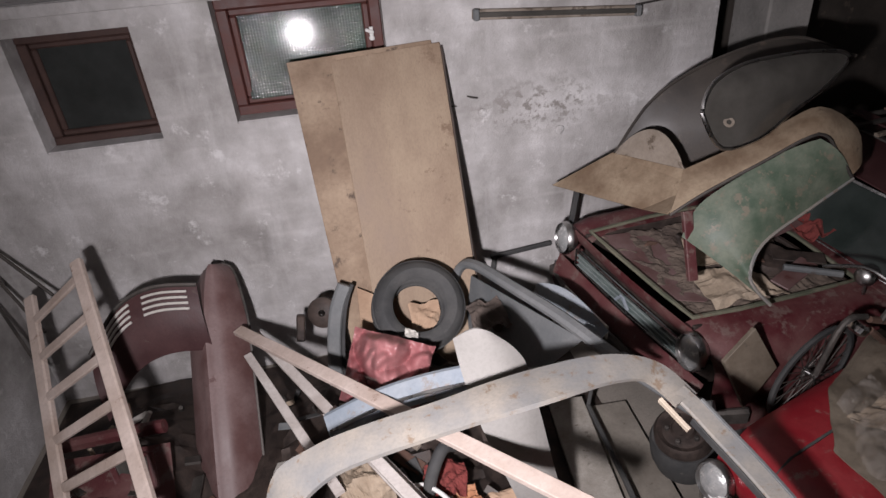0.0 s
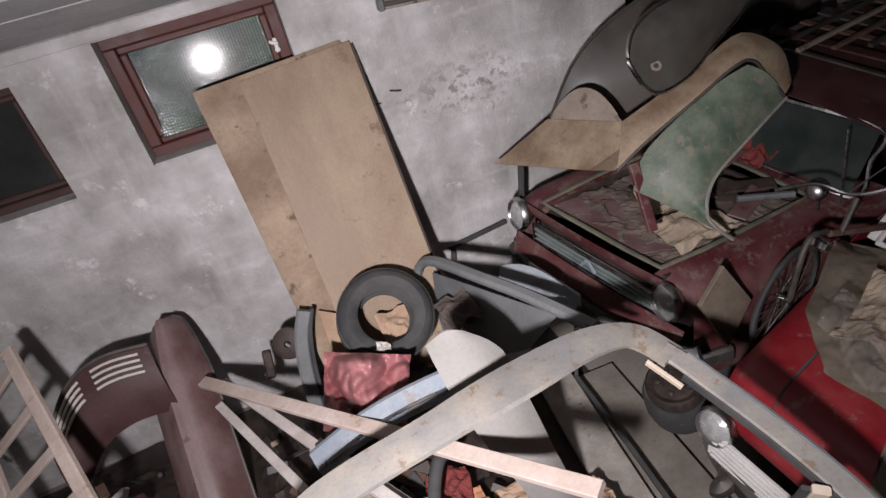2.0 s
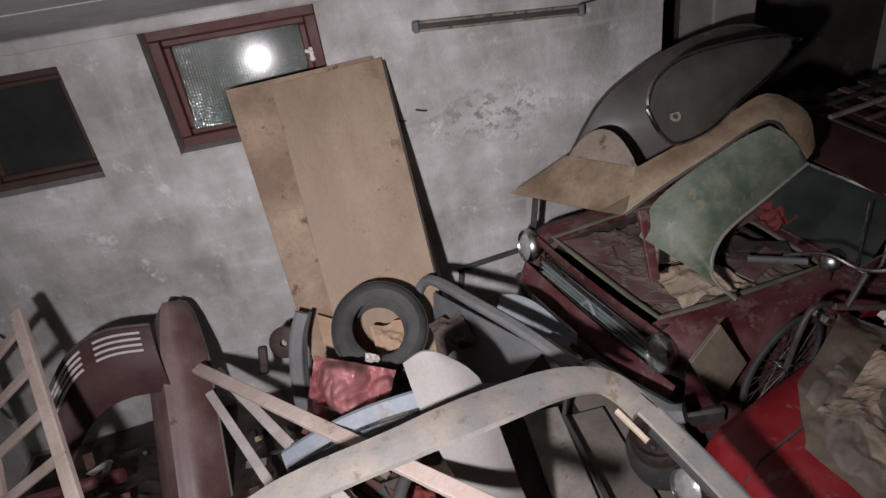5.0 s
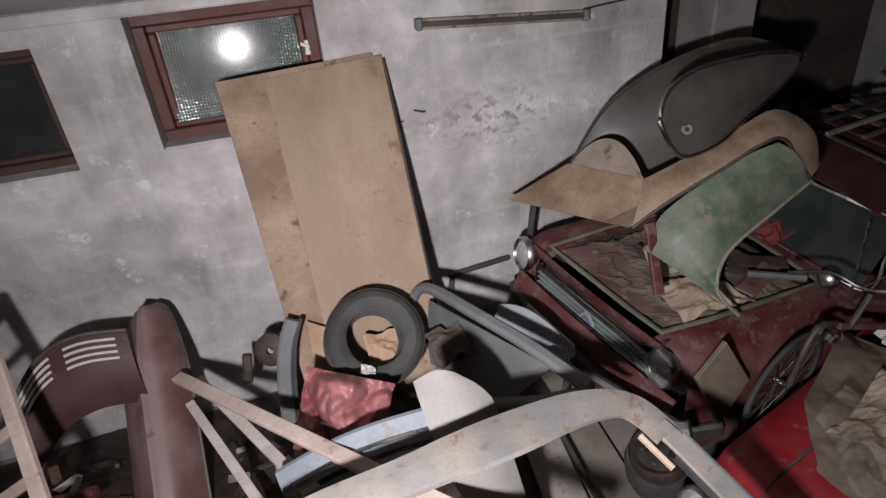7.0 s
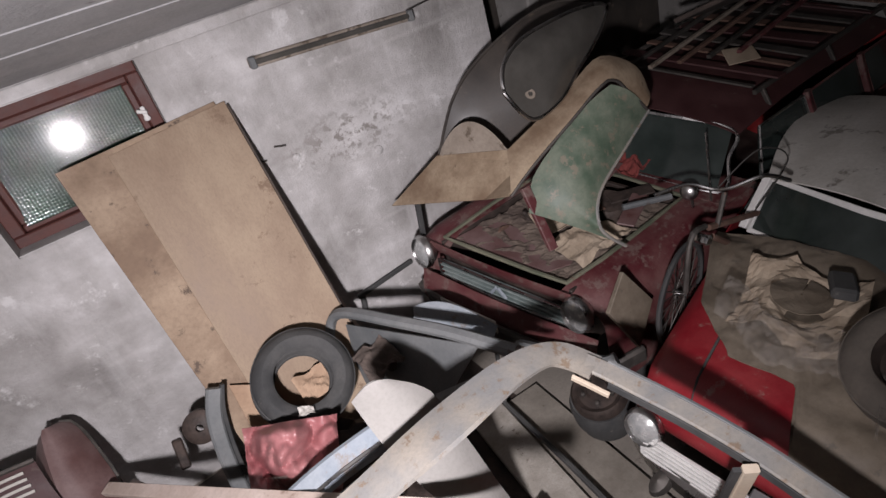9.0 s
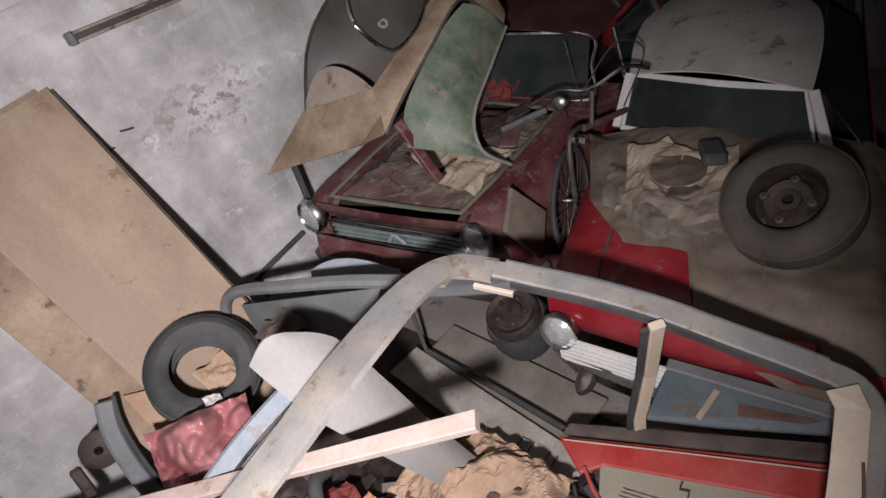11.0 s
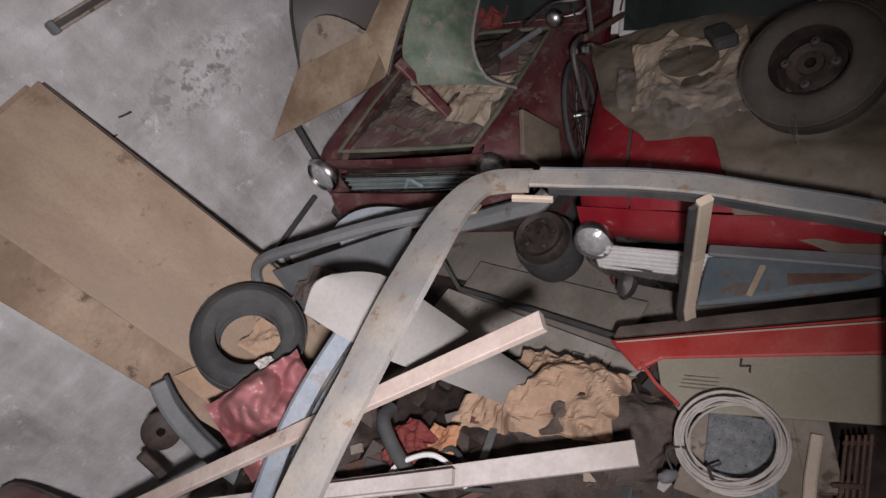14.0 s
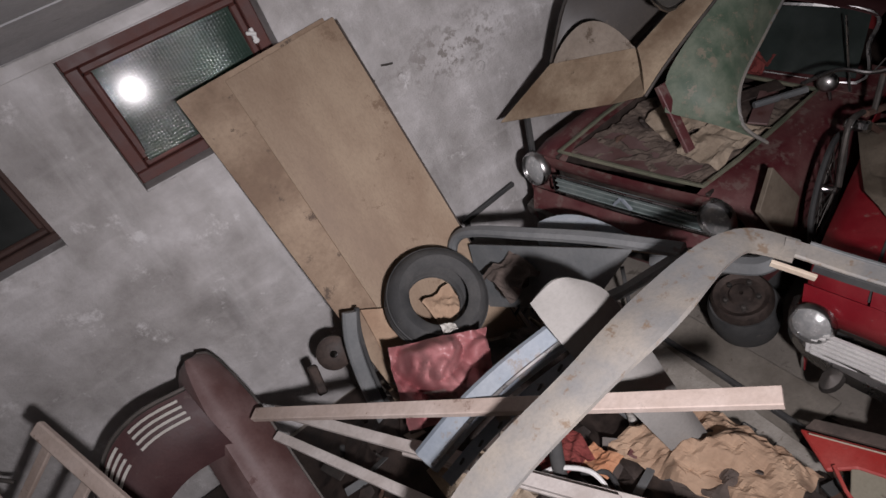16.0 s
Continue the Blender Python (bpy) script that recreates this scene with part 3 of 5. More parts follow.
part("bumper", sweep([incar(0.12, 0.70, 0.52), incar(-0.08, 0.66, 0.52), incar(-0.15, 0.4, 0.52), incar(-0.165, 0, 0.52), incar(-0.15, -0.4, 0.52), incar(-0.08, -0.66, 0.52), incar(0.12, -0.70, 0.52)], rect(0.045, 0.10, 0.35)), STEEL, car, "dull dark bumper", True)
plate = part("number_plate", boxes([((-0.195, 0.16, 0.60), (0.012, 0.40, 0.10))], 0.004, CAR), DUSTWHITE, car, "dusty pale plate with dark bars")
for k in range(6):
    part("bar", boxes([((-0.203, 0.02 + 0.055 * k, 0.60), (0.006, 0.018, 0.055))], 0, CAR), INK, plate)
for y, z in ((0.52, 0.875), (-0.52, 0.865)):
    round_lamp(incar(-0.10, y, z), CAR.to_3x3() @ Vector((-1, -0.05, 0.22)), 0.092, car)
# rim of the bonnet opening and the engine bay
part("bay_rim", sweep([incar(x, y, z) for x, y, z in ((0.0, 0.42, 0.965), (-0.01, 0.2, 0.972), (-0.012, -0.2, 0.972), (0.0, -0.40, 0.968), (0.25, -0.425, 0.985), (0.62, -0.42, 0.99), (0.95, -0.41, 0.995), (0.98, 0, 1.0), (0.95, 0.42, 0.995), (0.4, 0.43, 0.985))], rect(0.022, 0.016), (0, 0, 1), True), RIMGREEN, car, "faded green rim of bonnet opening")
part("bay_floor", boxes([((0.48, 0, 0.50), (1.0, 0.84, 0.03)), ((0.0, 0, 0.68), (0.02, 0.84, 0.36)), ((0.97, 0, 0.72), (0.03, 0.84, 0.44)), ((0.48, 0.43, 0.72), (1.0, 0.02, 0.44)), ((0.48, -0.43, 0.72), (1.0, 0.02, 0.44))], 0.004, CAR), OIL, car)
part("bay_plate", slab([incar(0.03, 0.40, 0.935), incar(0.03, -0.22, 0.93), incar(0.30, -0.30, 0.90), incar(0.33, 0.38, 0.925)], 0.006), RUSTBROWN, car, "loose rusty plate over front of bay")
engine = part("engine", boxes([((0.66, 0.02, 0.72), (0.42, 0.26, 0.30)), ((0.66, 0.02, 0.90), (0.34, 0.15, 0.09)), ((0.70, -0.20, 0.84), (0.26, 0.12, 0.14)), ((0.88, 0.22, 0.88), (0.18, 0.22, 0.13)), ((0.45, 0.12, 0.82), (0.06, 0.24, 0.24))], 0.02, CAR), OIL, car, "oily engine block")
part("air_filter", lathe([(0.01, 0.07), (0.10, 0.07), (0.115, 0.055), (0.115, 0.0), (0.01, 0.0)], 26, CAR @ pose(0.72, -0.10, 0.93, 8, -6, 0)), OIL, engine, "", True)
random.seed(5)
for k in range(7):
    a = incar(random.uniform(0.35, 0.9), random.uniform(-0.35, 0.3), random.uniform(0.78, 0.9))
    b = a + Vector((random.uniform(-0.2, 0.2), random.uniform(-0.2, 0.2), random.uniform(0.02, 0.1)))
    c = b + Vector((random.uniform(-0.1, 0.2), random.uniform(-0.15, 0.15), -0.1))
    part("hose", tube(curve_points([a, b, c], 6), random.uniform(0.008, 0.016), 6), random.choice((RUBBER, OIL, RUST)), engine, "", True)
# scuttle, screen, roof, side windows
part("scuttle", sheet(lambda u, v: incar(0.97 + 0.28 * u, -0.64 + 1.28 * v, 0.99 + 0.015 * math.sin(math.pi * v) + 0.01 * u), 4, 12, 0.006), MAROON, car, "", True)
SB, ST = 1.06, 1.30
part("windscreen", sheet(lambda u, v: incar(SB + (ST - SB) * v - 0.03 * math.sin(math.pi * u) + 0.03, -0.52 + 1.04 * u + (0.5 - u) * 0.10 * v, 1.005 + 0.275 * v), 12, 6, 0.006), CARGLASS, car, "dark dirty windscreen", True)
part("screen_trim", sweep(curve_points([incar(SB, -0.54, 1.0), incar(SB - 0.02, 0, 1.005), incar(SB, 0.54, 1.0), incar((SB + ST) / 2 + 0.02, 0.52, 1.15), incar(ST, 0.48, 1.285), incar(ST - 0.02, 0, 1.30), incar(ST, -0.48, 1.285), incar((SB + ST) / 2 + 0.02, -0.52, 1.15)], 5, True), rect(0.018, 0.016), (1, 0, -0.5), True), CHROME, car, "chrome windscreen surround", True)
part("roof", sheet(lambda u, v: incar(ST - 0.02 + 1.75 * u, (-0.53 + 1.06 * v) * (1 - 0.04 * u), 1.285 + 0.05 * math.sin(math.pi * v) + 0.04 * math.sin(math.pi * min(1, u * 1.3)) - 0.06 * max(0, abs(v - 0.5) * 2 - 0.8)), 16, 16, 0.008), DARKMAROON, car, "dusty dark maroon roof", True)
for s in (1, -1):
    for k, (a, b) in enumerate(((1.30, 1.86), (1.93, 2.45), (2.52, 3.05))):
        w = part("side_window", slab([incar(a + (0.12 if k == 0 else 0), s * 0.555, 1.26), incar(b, s * 0.555, 1.26), incar(b, s * 0.635, 1.0), incar(a, s * 0.635, 1.0)], 0.006, 0), CARGLASS, car)
        part("trim", sweep([incar(a + (0.12 if k == 0 else 0), s * 0.562, 1.265), incar(b, s * 0.562, 1.265), incar(b, s * 0.645, 0.995), incar(a, s * 0.645, 0.995)], rect(0.014, 0.014), (0, 1, 0.3), True), CHROME if k == 0 else MAROON, w)
    for x in (1.895, 2.485, 3.1):
        part("pillar", sweep([incar(x, s * 0.56, 1.28), incar(x, s * 0.645, 0.99)], rect(0.06, 0.03)), MAROON, car)
part("tailgate", boxes([((3.25, 0, 0.85), (0.05, 1.16, 0.85))], 0.02, CAR), MAROON, car)
part("underside", boxes([((2.2, 0, 0.32), (2.2, 1.2, 0.06)), ((1.28, 0, 0.64), (0.03, 1.24, 0.66))], 0, CAR), OIL, car)
for x in (0.42, 2.62):
    for s in (1, -1):
        m = CAR @ pose(x, s * 0.58, 0.285, 90 * s, 0, 0)
        wh = part("wheel", lathe(tyre_profile(0.285, 0.18, 0.14), 32, m), RUBBER, car, "", True)
        part("rim", lathe(rim_profile(0.18), 28, m), STEEL, wh, "", True)
mir = part("wing_mirror", lathe([(0.002, 0.028), (0.03, 0.026), (0.046, 0.012), (0.05, -0.004), (0.03, -0.03), (0.002, -0.04)], 24, turn_to(incar(0.87, -0.50, 1.10), (-0.75, -0.4, 0.3))), CHROME, car, "small round chrome mirror", True)
part("mirror_stem", tube([incar(0.88, -0.50, 1.08), incar(0.88, -0.51, 0.99)], 0.008, 8), CHROME, mir)
part("antenna", tube([incar(0.98, -0.55, 0.99), incar(1.10, -0.46, 1.36)], 0.006, 6), CHROME, car)
part("handlebar_rod", tube([incar(0.62, -0.28, 1.06), incar(0.82, -0.43, 1.075)], 0.018, 8), GREYPAINT, car)

# bar under the overhanging plywood, and the bracket on the wall side
solo("angle_bracket", boxes([((0.085, -0.035, 0.54), (0.03, 0.03, 0.16), (0, 10, 0)), ((0.28, -0.035, 0.625), (0.43, 0.028, 0.03), (0, -5, 0))], 0.004), RUBBER, "dark bent angle iron between wall and car", "bracket")
solo("prop", boxes([((0.53, -0.33, 1.06), (0.03, 0.03, 0.24), (0, 8, 0))], 0.004), RUBBER, "short dark prop under the plywood sheet", "prop")
solo("red_post", sweep([(0.80, -1.20, 1.00), (0.80, -1.07, 1.32)], rect(0.05, 0.028), (0, 1, 0)), MAROON, "maroon post propping plywood above engine bay", "post")

# ---- scrap piled on the car ----
ply = thing("plywood_sheet", (0.5, -0.7, 1.3), "weathered plywood sheet lying over the engine bay", "plywood")
part("sheet", slab([(0.42, -0.25, 1.17), (0.695, -0.85, 1.24), (0.725, -1.035, 1.295), (0.91, -0.97, 1.385), (0.89, -0.86, 1.44), (0.70, -0.45, 1.41)], 0.012), PLY, ply)
strip = thing("wood_lining", (1.2, -1.0, 1.4), "long cracked beige lining strip on green panel", "strip")


def lining(u, v):
    a = curve_points([(0.73, -1.04, 1.30), (0.90, -1.05, 1.40), (1.15, -1.08, 1.53), (1.38, -1.12, 1.65), (1.49, -1.14, 1.55), (1.585, -1.16, 1.42)], 4)
    b = curve_points([(0.84, -0.93, 1.475), (1.07, -0.95, 1.56), (1.29, -0.97, 1.655), (1.47, -1.00, 1.73), (1.645, -1.06, 1.62), (1.665, -1.12, 1.47)], 4)
    i = min(int(u * 20), 19)
    f = u * 20 - i
    return lerp(lerp(a[i], a[i + 1], f), lerp(b[i], b[i + 1], f), v) + Vector((0, -0.012 * math.sin(math.pi * v), 0.012 * math.sin(math.pi * v)))


part("lining", sheet(lining, 40, 6, 0.012), PLY, strip, "", True)
part("edge_bead", tube([lining(i / 30, 0.0) + Vector((0, -0.004, -0.004)) for i in range(31)], 0.008, 6), STEEL, strip)
green = thing("green_wing", (1.1, -1.2, 1.1), "faded green wing panel lying across the engine bay", "panel")


def green_skin(u, v):
    left_pts = curve_points([(0.76, -1.12, 1.21), (0.87, -1.06, 1.34), (1.08, -1.075, 1.48), (1.27, -1.10, 1.58), (1.40, -1.12, 1.62)], 5)
    right_pts = curve_points([(1.12, -1.37, 0.90), (1.01, -1.33, 1.05), (1.10, -1.26, 1.19), (1.38, -1.19, 1.30), (1.61, -1.15, 1.40)], 5)
    k = min(int(u * 20), 19)
    left, right = (lerp(q[k], q[k + 1], u * 20 - k) for q in (left_pts, right_pts))
    return lerp(left, right, v) + Vector((-0.1, -0.25, 0.35)) * (0.10 * math.sin(math.pi * v) * (0.4 + 0.6 * u))


part("skin", sheet(green_skin, 24, 10, 0.006), GREEN, green, "", True)
part("lip", tube([green_skin(i / 24, 1.0) for i in range(25)], 0.009, 6), SILVER, green)

shell = thing("black_bonnet", (0.9, -0.6, 1.3), "large dull black curved bonnet shell standing on edge", "bonnet")


def bonnet(u, v):
    low = curve_points([(0.725, -0.41, 1.37), (1.06, -0.60, 1.31), (1.36, -0.72, 1.51), (1.60, -0.74, 1.68), (1.89, -0.66, 1.82)], 5)
    high = curve_points([(0.73, -0.40, 1.38), (0.94, -0.42, 1.695), (1.29, -0.45, 1.875), (1.66, -0.50, 1.945), (1.925, -0.60, 1.85)], 5)
    k = min(int(u * 20), 19)
    a, b = lerp(low[k], low[k + 1], u * 20 - k), lerp(high[k], high[k + 1], u * 20 - k)
    return lerp(a, b, v) + Vector((0.0, -0.5, 0.25)) * (0.10 * math.sin(math.pi * v) * min(1, u * 2))


part("skin", sheet(bonnet, 30, 14, 0.008), BLACKPAINT_AND_SHADE, shell, "", True)
part("rolled_edge", tube([bonnet(i / 30, 1.0) for i in range(31)], 0.010, 6), BLACKPAINT_AND_SHADE, shell)
scr = thing("curved_screen", (1.35, -0.95, 1.5), "dusty smoked car window with chrome edge", "car glass")
loop = curve_points([(0.985, -1.0, 1.59), (0.885, -0.98, 1.73), (0.88, -0.96, 1.80), (0.94, -0.93, 1.89), (1.085, -0.90, 1.945), (1.30, -0.88, 1.96), (1.515, -0.87, 1.955), (1.675, -0.87, 1.915), (1.555, -0.91, 1.80), (1.345, -0.96, 1.70), (1.175, -0.995, 1.61)], 4, True)
mid = sum(loop, Vector()) / len(loop)
fan = bmesh.new()
bulge = Vector((-0.15, -0.6, 0.5)) * 0.10
rings_ = [[fan.verts.new(p) for p in loop] for r in (0.25, 0.5, 0.75, 1.0)]
for r, row in zip((0.25, 0.5, 0.75, 1.0), rings_):
    for vtx, p in zip(row, loop):
        vtx.co = lerp(mid, p, r) + bulge * (1 - r * r)
hub_v = fan.verts.new(mid + bulge)
n_ = len(loop)
for i in range(n_):
    fan.faces.new((hub_v, rings_[0][i], rings_[0][(i + 1) % n_]))
    for a, b in zip(rings_, rings_[1:]):
        fan.faces.new((a[i], b[i], b[(i + 1) % n_], a[(i + 1) % n_]))
part("pane", fan, SMOKED, scr, "", True)
part("chrome_edge", tube(loop, 0.011, 8, True), CHROME, scr, "", True)
part("sticker", lathe([(0.012, 0.002), (0.024, 0.003), (0.026, 0.0), (0.012, 0.0)], 20, turn_to((0.99, -1.01, 1.72), (-0.15, -0.75, 0.6))), OLDWOOD, scr)
solo("fan_shaped_shield", sheet(lambda u, v: lerp((0.70, -0.46, 1.405), (0.89, -0.865, 1.435), u) + Vector((0.02, 0.0, 0.18)) * (math.sin(math.pi * u) ** 0.8 * v) + Vector((0, -0.02 * math.sin(math.pi * v), 0)), 14, 8, 0.008), OLDWOOD, "rounded brown board standing on plywood sheet", "board", "", "", True)

# rags, papers and bits in the engine bay
solo("bay_rubbish", crumpled(quad(incar(0.04, 0.37, 0.915), incar(0.04, -0.37, 0.915), incar(0.90, -0.37, 0.93), incar(0.90, 0.37, 0.93)), 40, 40, 0.035, 5, 8.0), DIRT, "dusty brown rubbish that fills the engine bay", "rubbish")
solo("crumpled_bag", crumpled(quad(incar(0.30, -0.02, 0.955), incar(0.42, 0.22, 0.955), incar(0.56, 0.18, 0.99), incar(0.50, -0.14, 0.99)), 14, 14, 0.034, 3.6, 3.0), TANPAPER, "crumpled tan paper in the engine bay", "paper")
solo("crumpled_bag", crumpled(quad(incar(0.18, -0.36, 0.945), incar(0.24, -0.10, 0.945), incar(0.56, -0.14, 0.985), incar(0.56, -0.40, 0.975)), 16, 16, 0.045, 3.8, 7.0), TANPAPER, "crumpled pale wrapping in the engine bay", "paper")
solo("rag", crumpled(quad(incar(0.95, -0.10, 1.03), incar(1.0, 0.14, 1.03), incar(1.16, 0.12, 1.06), incar(1.12, -0.12, 1.06)), 18, 18, 0.035, 7, 11.0), REDCLOTH, "dull red rag bundled below the windscreen", "rag")
for k, (x, y, l, r) in enumerate(((0.70, -0.28, 0.30, 20), (0.82, -0.18, 0.24, -35), (0.62, -0.05, 0.22, 70), (0.9, 0.05, 0.3, 10))):
    solo("scrap_plate", boxes([((x, y, 1.0 + 0.012 * k), (l, 0.09, 0.012), (6, -4, r))], 0.003, CAR), (RUSTBROWN, OIL, RUST, RUSTBROWN)[k], "dusty brown scrap plate on the engine", "scrap", "scrap plates")

# roof rack with its load
rack = thing("roof_rack", incar(2.3, 0, 1.34), "old roof rack with dusty slats on the car", "rack")
for y in (-0.46, 0.46):
    part("rail", sweep([incar(1.55, y, 1.40), incar(3.05, y, 1.40)], rect(0.025, 0.025)), STEEL, rack)
    for x in (1.62, 2.3, 2.98):
        part("foot", sweep([incar(x, y, 1.40), incar(x, y * 1.1, 1.30)], rect(0.025, 0.02), (1, 0, 0)), STEEL, rack)
for k in range(9):
    part("slat", boxes([((1.60 + 0.175 * k, 0, 1.42), (random.uniform(0.03, 0.10), random.uniform(0.85, 1.0), 0.014), (0, random.uniform(-3, 3), random.uniform(-4, 4)))], 0.003, CAR), (STEEL, DARKMAROON, RUST)[k % 3], rack)
solo("dark_board", boxes([((2.45, 0.10, 1.62), (0.85, 0.42, 0.03), (-30, 5, -6))], 0.005, CAR), BOARDEDGE, "dark framed board lying tilted on roof rack", "board")
solo("pale_scrap", slab([incar(1.75, -0.2, 1.44), incar(1.9, -0.30, 1.445), incar(2.02, -0.18, 1.46), incar(1.9, -0.06, 1.46)], 0.006), TANPAPER, "pale scrap sheet on roof rack", "scrap")
for k in range(5):
    solo("long_bar", sweep([incar(1.45 + 0.1 * k, 0.28 - 0.12 * k, 1.445 + 0.012 * k), incar(2.9, 0.38 - 0.13 * k, 1.47 + 0.02 * k)], rect(0.03, 0.02)), (STEEL, OLDWOOD, RUST, STEEL, MAROON)[k], "long dark bar lying on roof rack", "bar", "bars on rack")

# ---- red car ----
RC = Matrix(((1.045, -0.06, 0, 0.66), (0.31, 0.99, 0, -2.46), (0, 0, 0.87, 0), (0, 0, 0, 1)))


def inred(x, y, z):
    return RC @ Vector((x, y, z))


red = thing("small_car", inred(1.2, 0, 0), "small dusty red car with white roof, covered in scrap", "car")


def hood_z(x, y):
    return 0.845 + 0.05 * min(1, x / 0.9) - 0.11 * max(0, 1 - x / 0.12) ** 2 - 0.05 * (abs(y) / 0.6) ** 4


part("bonnet", sheet(lambda u, v: inred(-0.02 + 0.97 * u, -0.36 + 0.72 * v, hood_z(0.97 * u, -0.36 + 0.72 * v)), 16, 12, 0.006), REDPAINT, red, "", True)
for s in (1, -1):
    def wing(u, v, s=s):
        x, a = -0.03 + 1.02 * u, v
        y = 0.373 + 0.233 * min(1, a / 0.5)
        drop = 0 if a < 0.35 else ((a - 0.35) / 0.65) ** 1.7 * 0.52
        return inred(x + 0.02 * a, s * y, hood_z(x, y) - drop)
    part("wing", sheet(wing, 16, 12, 0.006), REDPAINT, red, "", True)
    part("body_side", sheet(lambda u, v, s=s: inred(0.99 + 1.5 * u, s * (0.606 + 0.015 * math.sin(math.pi * v)), 0.87 - 0.52 * v), 10, 6, 0.006), REDPAINT, red, "", True)
part("nose", sheet(lambda u, v: inred(-0.03 - 0.03 * math.sin(math.pi * v) + 0.03 * abs(u - 0.5), -0.60 + 1.20 * u, 0.735 - 0.20 * v), 14, 6, 0.006), REDPAINT, red, "", True)
# chrome slats: plain white paints in their bright reflection, ribs below too
part("front_panel", sheet(lambda u, v: inred(-0.10 - 0.02 * v, 0.06 + 0.50 * u, 0.575 - 0.14 * v), 10, 4, 0.008), WHITE, red, "slatted chrome front panel, its shine painted white")
part("panel_lip", sweep([inred(-0.125, 0.11, 0.437), inred(-0.125, 0.52, 0.437)], rect(0.014, 0.012)), WHITE, red)
part("bumper", sweep(curve_points([inred(0.10, 0.66, 0.44), inred(-0.03, 0.64, 0.43), inred(-0.10, 0.54, 0.41), inred(-0.13, 0.36, 0.40), inred(-0.14, 0.12, 0.40)], 5), rect(0.05, 0.10, 0.4)), CHROME, red, "dull chrome bumper", True)
part("overrider", lathe([(0.002, 0.05), (0.045, 0.03), (0.055, 0.0), (0.045, -0.03), (0.002, -0.05)], 20, turn_to(inred(-0.165, 0.44, 0.38), (-0.5, 0.05, 1)) @ Matrix.Diagonal((0.75, 1.25, 0.8, 1))), STEEL, red, "dark rubber overrider", True)
round_lamp(inred(-0.10, 0.545, 0.60), Vector((-1, -0.22, 0.30)), 0.080, red)
round_lamp(inred(-0.10, -0.545, 0.60), Vector((-1, -0.22, 0.30)), 0.080, red)
for k in range(6):
    part("panel_rib", sweep([inred(-0.112 - 0.004 * k, 0.08, 0.570 - 0.024 * k), inred(-0.112 - 0.004 * k, 0.54, 0.570 - 0.024 * k)], rect(0.010, 0.012)), WHITE, red)
part("bonnet_gap", sweep([inred(0.0 + 0.09 * k, 0.367, hood_z(0.09 * k, 0.367) + 0.002) for k in range(10)], rect(0.010, 0.006)), RUBBER, red)
part("indicator", boxes([((-0.10, 0.56, 0.515), (0.04, 0.07, 0.03))], 0.01, RC), AMBER, red, "small amber lamp")
part("windscreen", sheet(lambda u, v: inred(0.93 + 0.20 * v - 0.03 * math.sin(math.pi * u) + 0.22 * (-0.39 + 0.88 * u), (-0.39 + 0.88 * u) * (1 - 0.10 * v), 0.885 + 0.215 * v), 12, 6, 0.006), CARGLASS, red, "dark dirty windscreen", True)
part("screen_frame", sweep([inred(0.835, -0.40, 0.885), inred(0.90, 0, 0.89), inred(1.03, 0.50, 0.885), inred(1.23, 0.452, 1.105), inred(1.10, 0, 1.115), inred(1.05, -0.36, 1.105)], rect(0.03, 0.02), (1, 0, -0.6), True), WHITE, red, "white windscreen frame")
part("roof", sheet(lambda u, v: inred(1.11 + 1.05 * u + 0.22 * (-0.38 + 0.85 * v), (-0.38 + 0.85 * v) * (1 + 0.10 * math.sin(math.pi * min(1, u * 1.2)) - 0.28 * max(0, u - 0.62) ** 2 * 7), 1.115 + 0.055 * math.sin(math.pi * v) + 0.06 * math.sin(math.pi * (0.15 + 0.8 * u)) - 0.025), 16, 14, 0.008), DUSTWHITE, red, "dusty white roof", True)
for s in (1, -1):
    top_y = 0.49 if s > 0 else -0.40
    part("side_window", slab([inred(1.18 + 0.1 * s, top_y, 1.10), inred(1.95, top_y, 1.10), inred(2.05, s * 0.585, 0.88), inred(1.0 + 0.11 * s, s * 0.585, 0.88)], 0.006, 0), CARGLASS, red)
    part("pillar", sweep([inred(1.12 + 0.10 * s, top_y * 0.96, 1.115), inred(0.93 + 0.11 * s, top_y + 0.05 * s, 0.88)], rect(0.04, 0.03)), WHITE, red)
    for x in (0.38, 1.95):
        m = RC @ pose(x, s * 0.53, 0.25, 90 * s, 0, 0)
        wh = part("wheel", lathe(tyre_profile(0.25, 0.15, 0.13), 30, m), RUBBER, red, "", True)
        part("rim", lathe(rim_profile(0.15), 26, m), STEEL, wh, "", True)
part("interior", boxes([((1.5, 0, 0.62), (1.1, 1.1, 0.06)), ((1.35, 0.25, 0.78), (0.14, 0.42, 0.34)), ((1.35, -0.25, 0.78), (0.14, 0.42, 0.34)), ((0.93, 0, 0.7), (0.04, 1.14, 0.34))], 0.02, RC), OIL, red)
part("underside", boxes([((1.2, 0, 0.34), (2.2, 1.0, 0.04)), ((2.48, 0, 0.68), (0.05, 1.15, 0.6))], 0.01, RC), OIL, red)
part("rear_deck", sheet(lambda u, v: inred(2.10 + 0.40 * u, -0.58 + 1.16 * v, 1.06 - 0.25 * u ** 1.5), 6, 8, 0.006), REDPAINT, red, "", True)


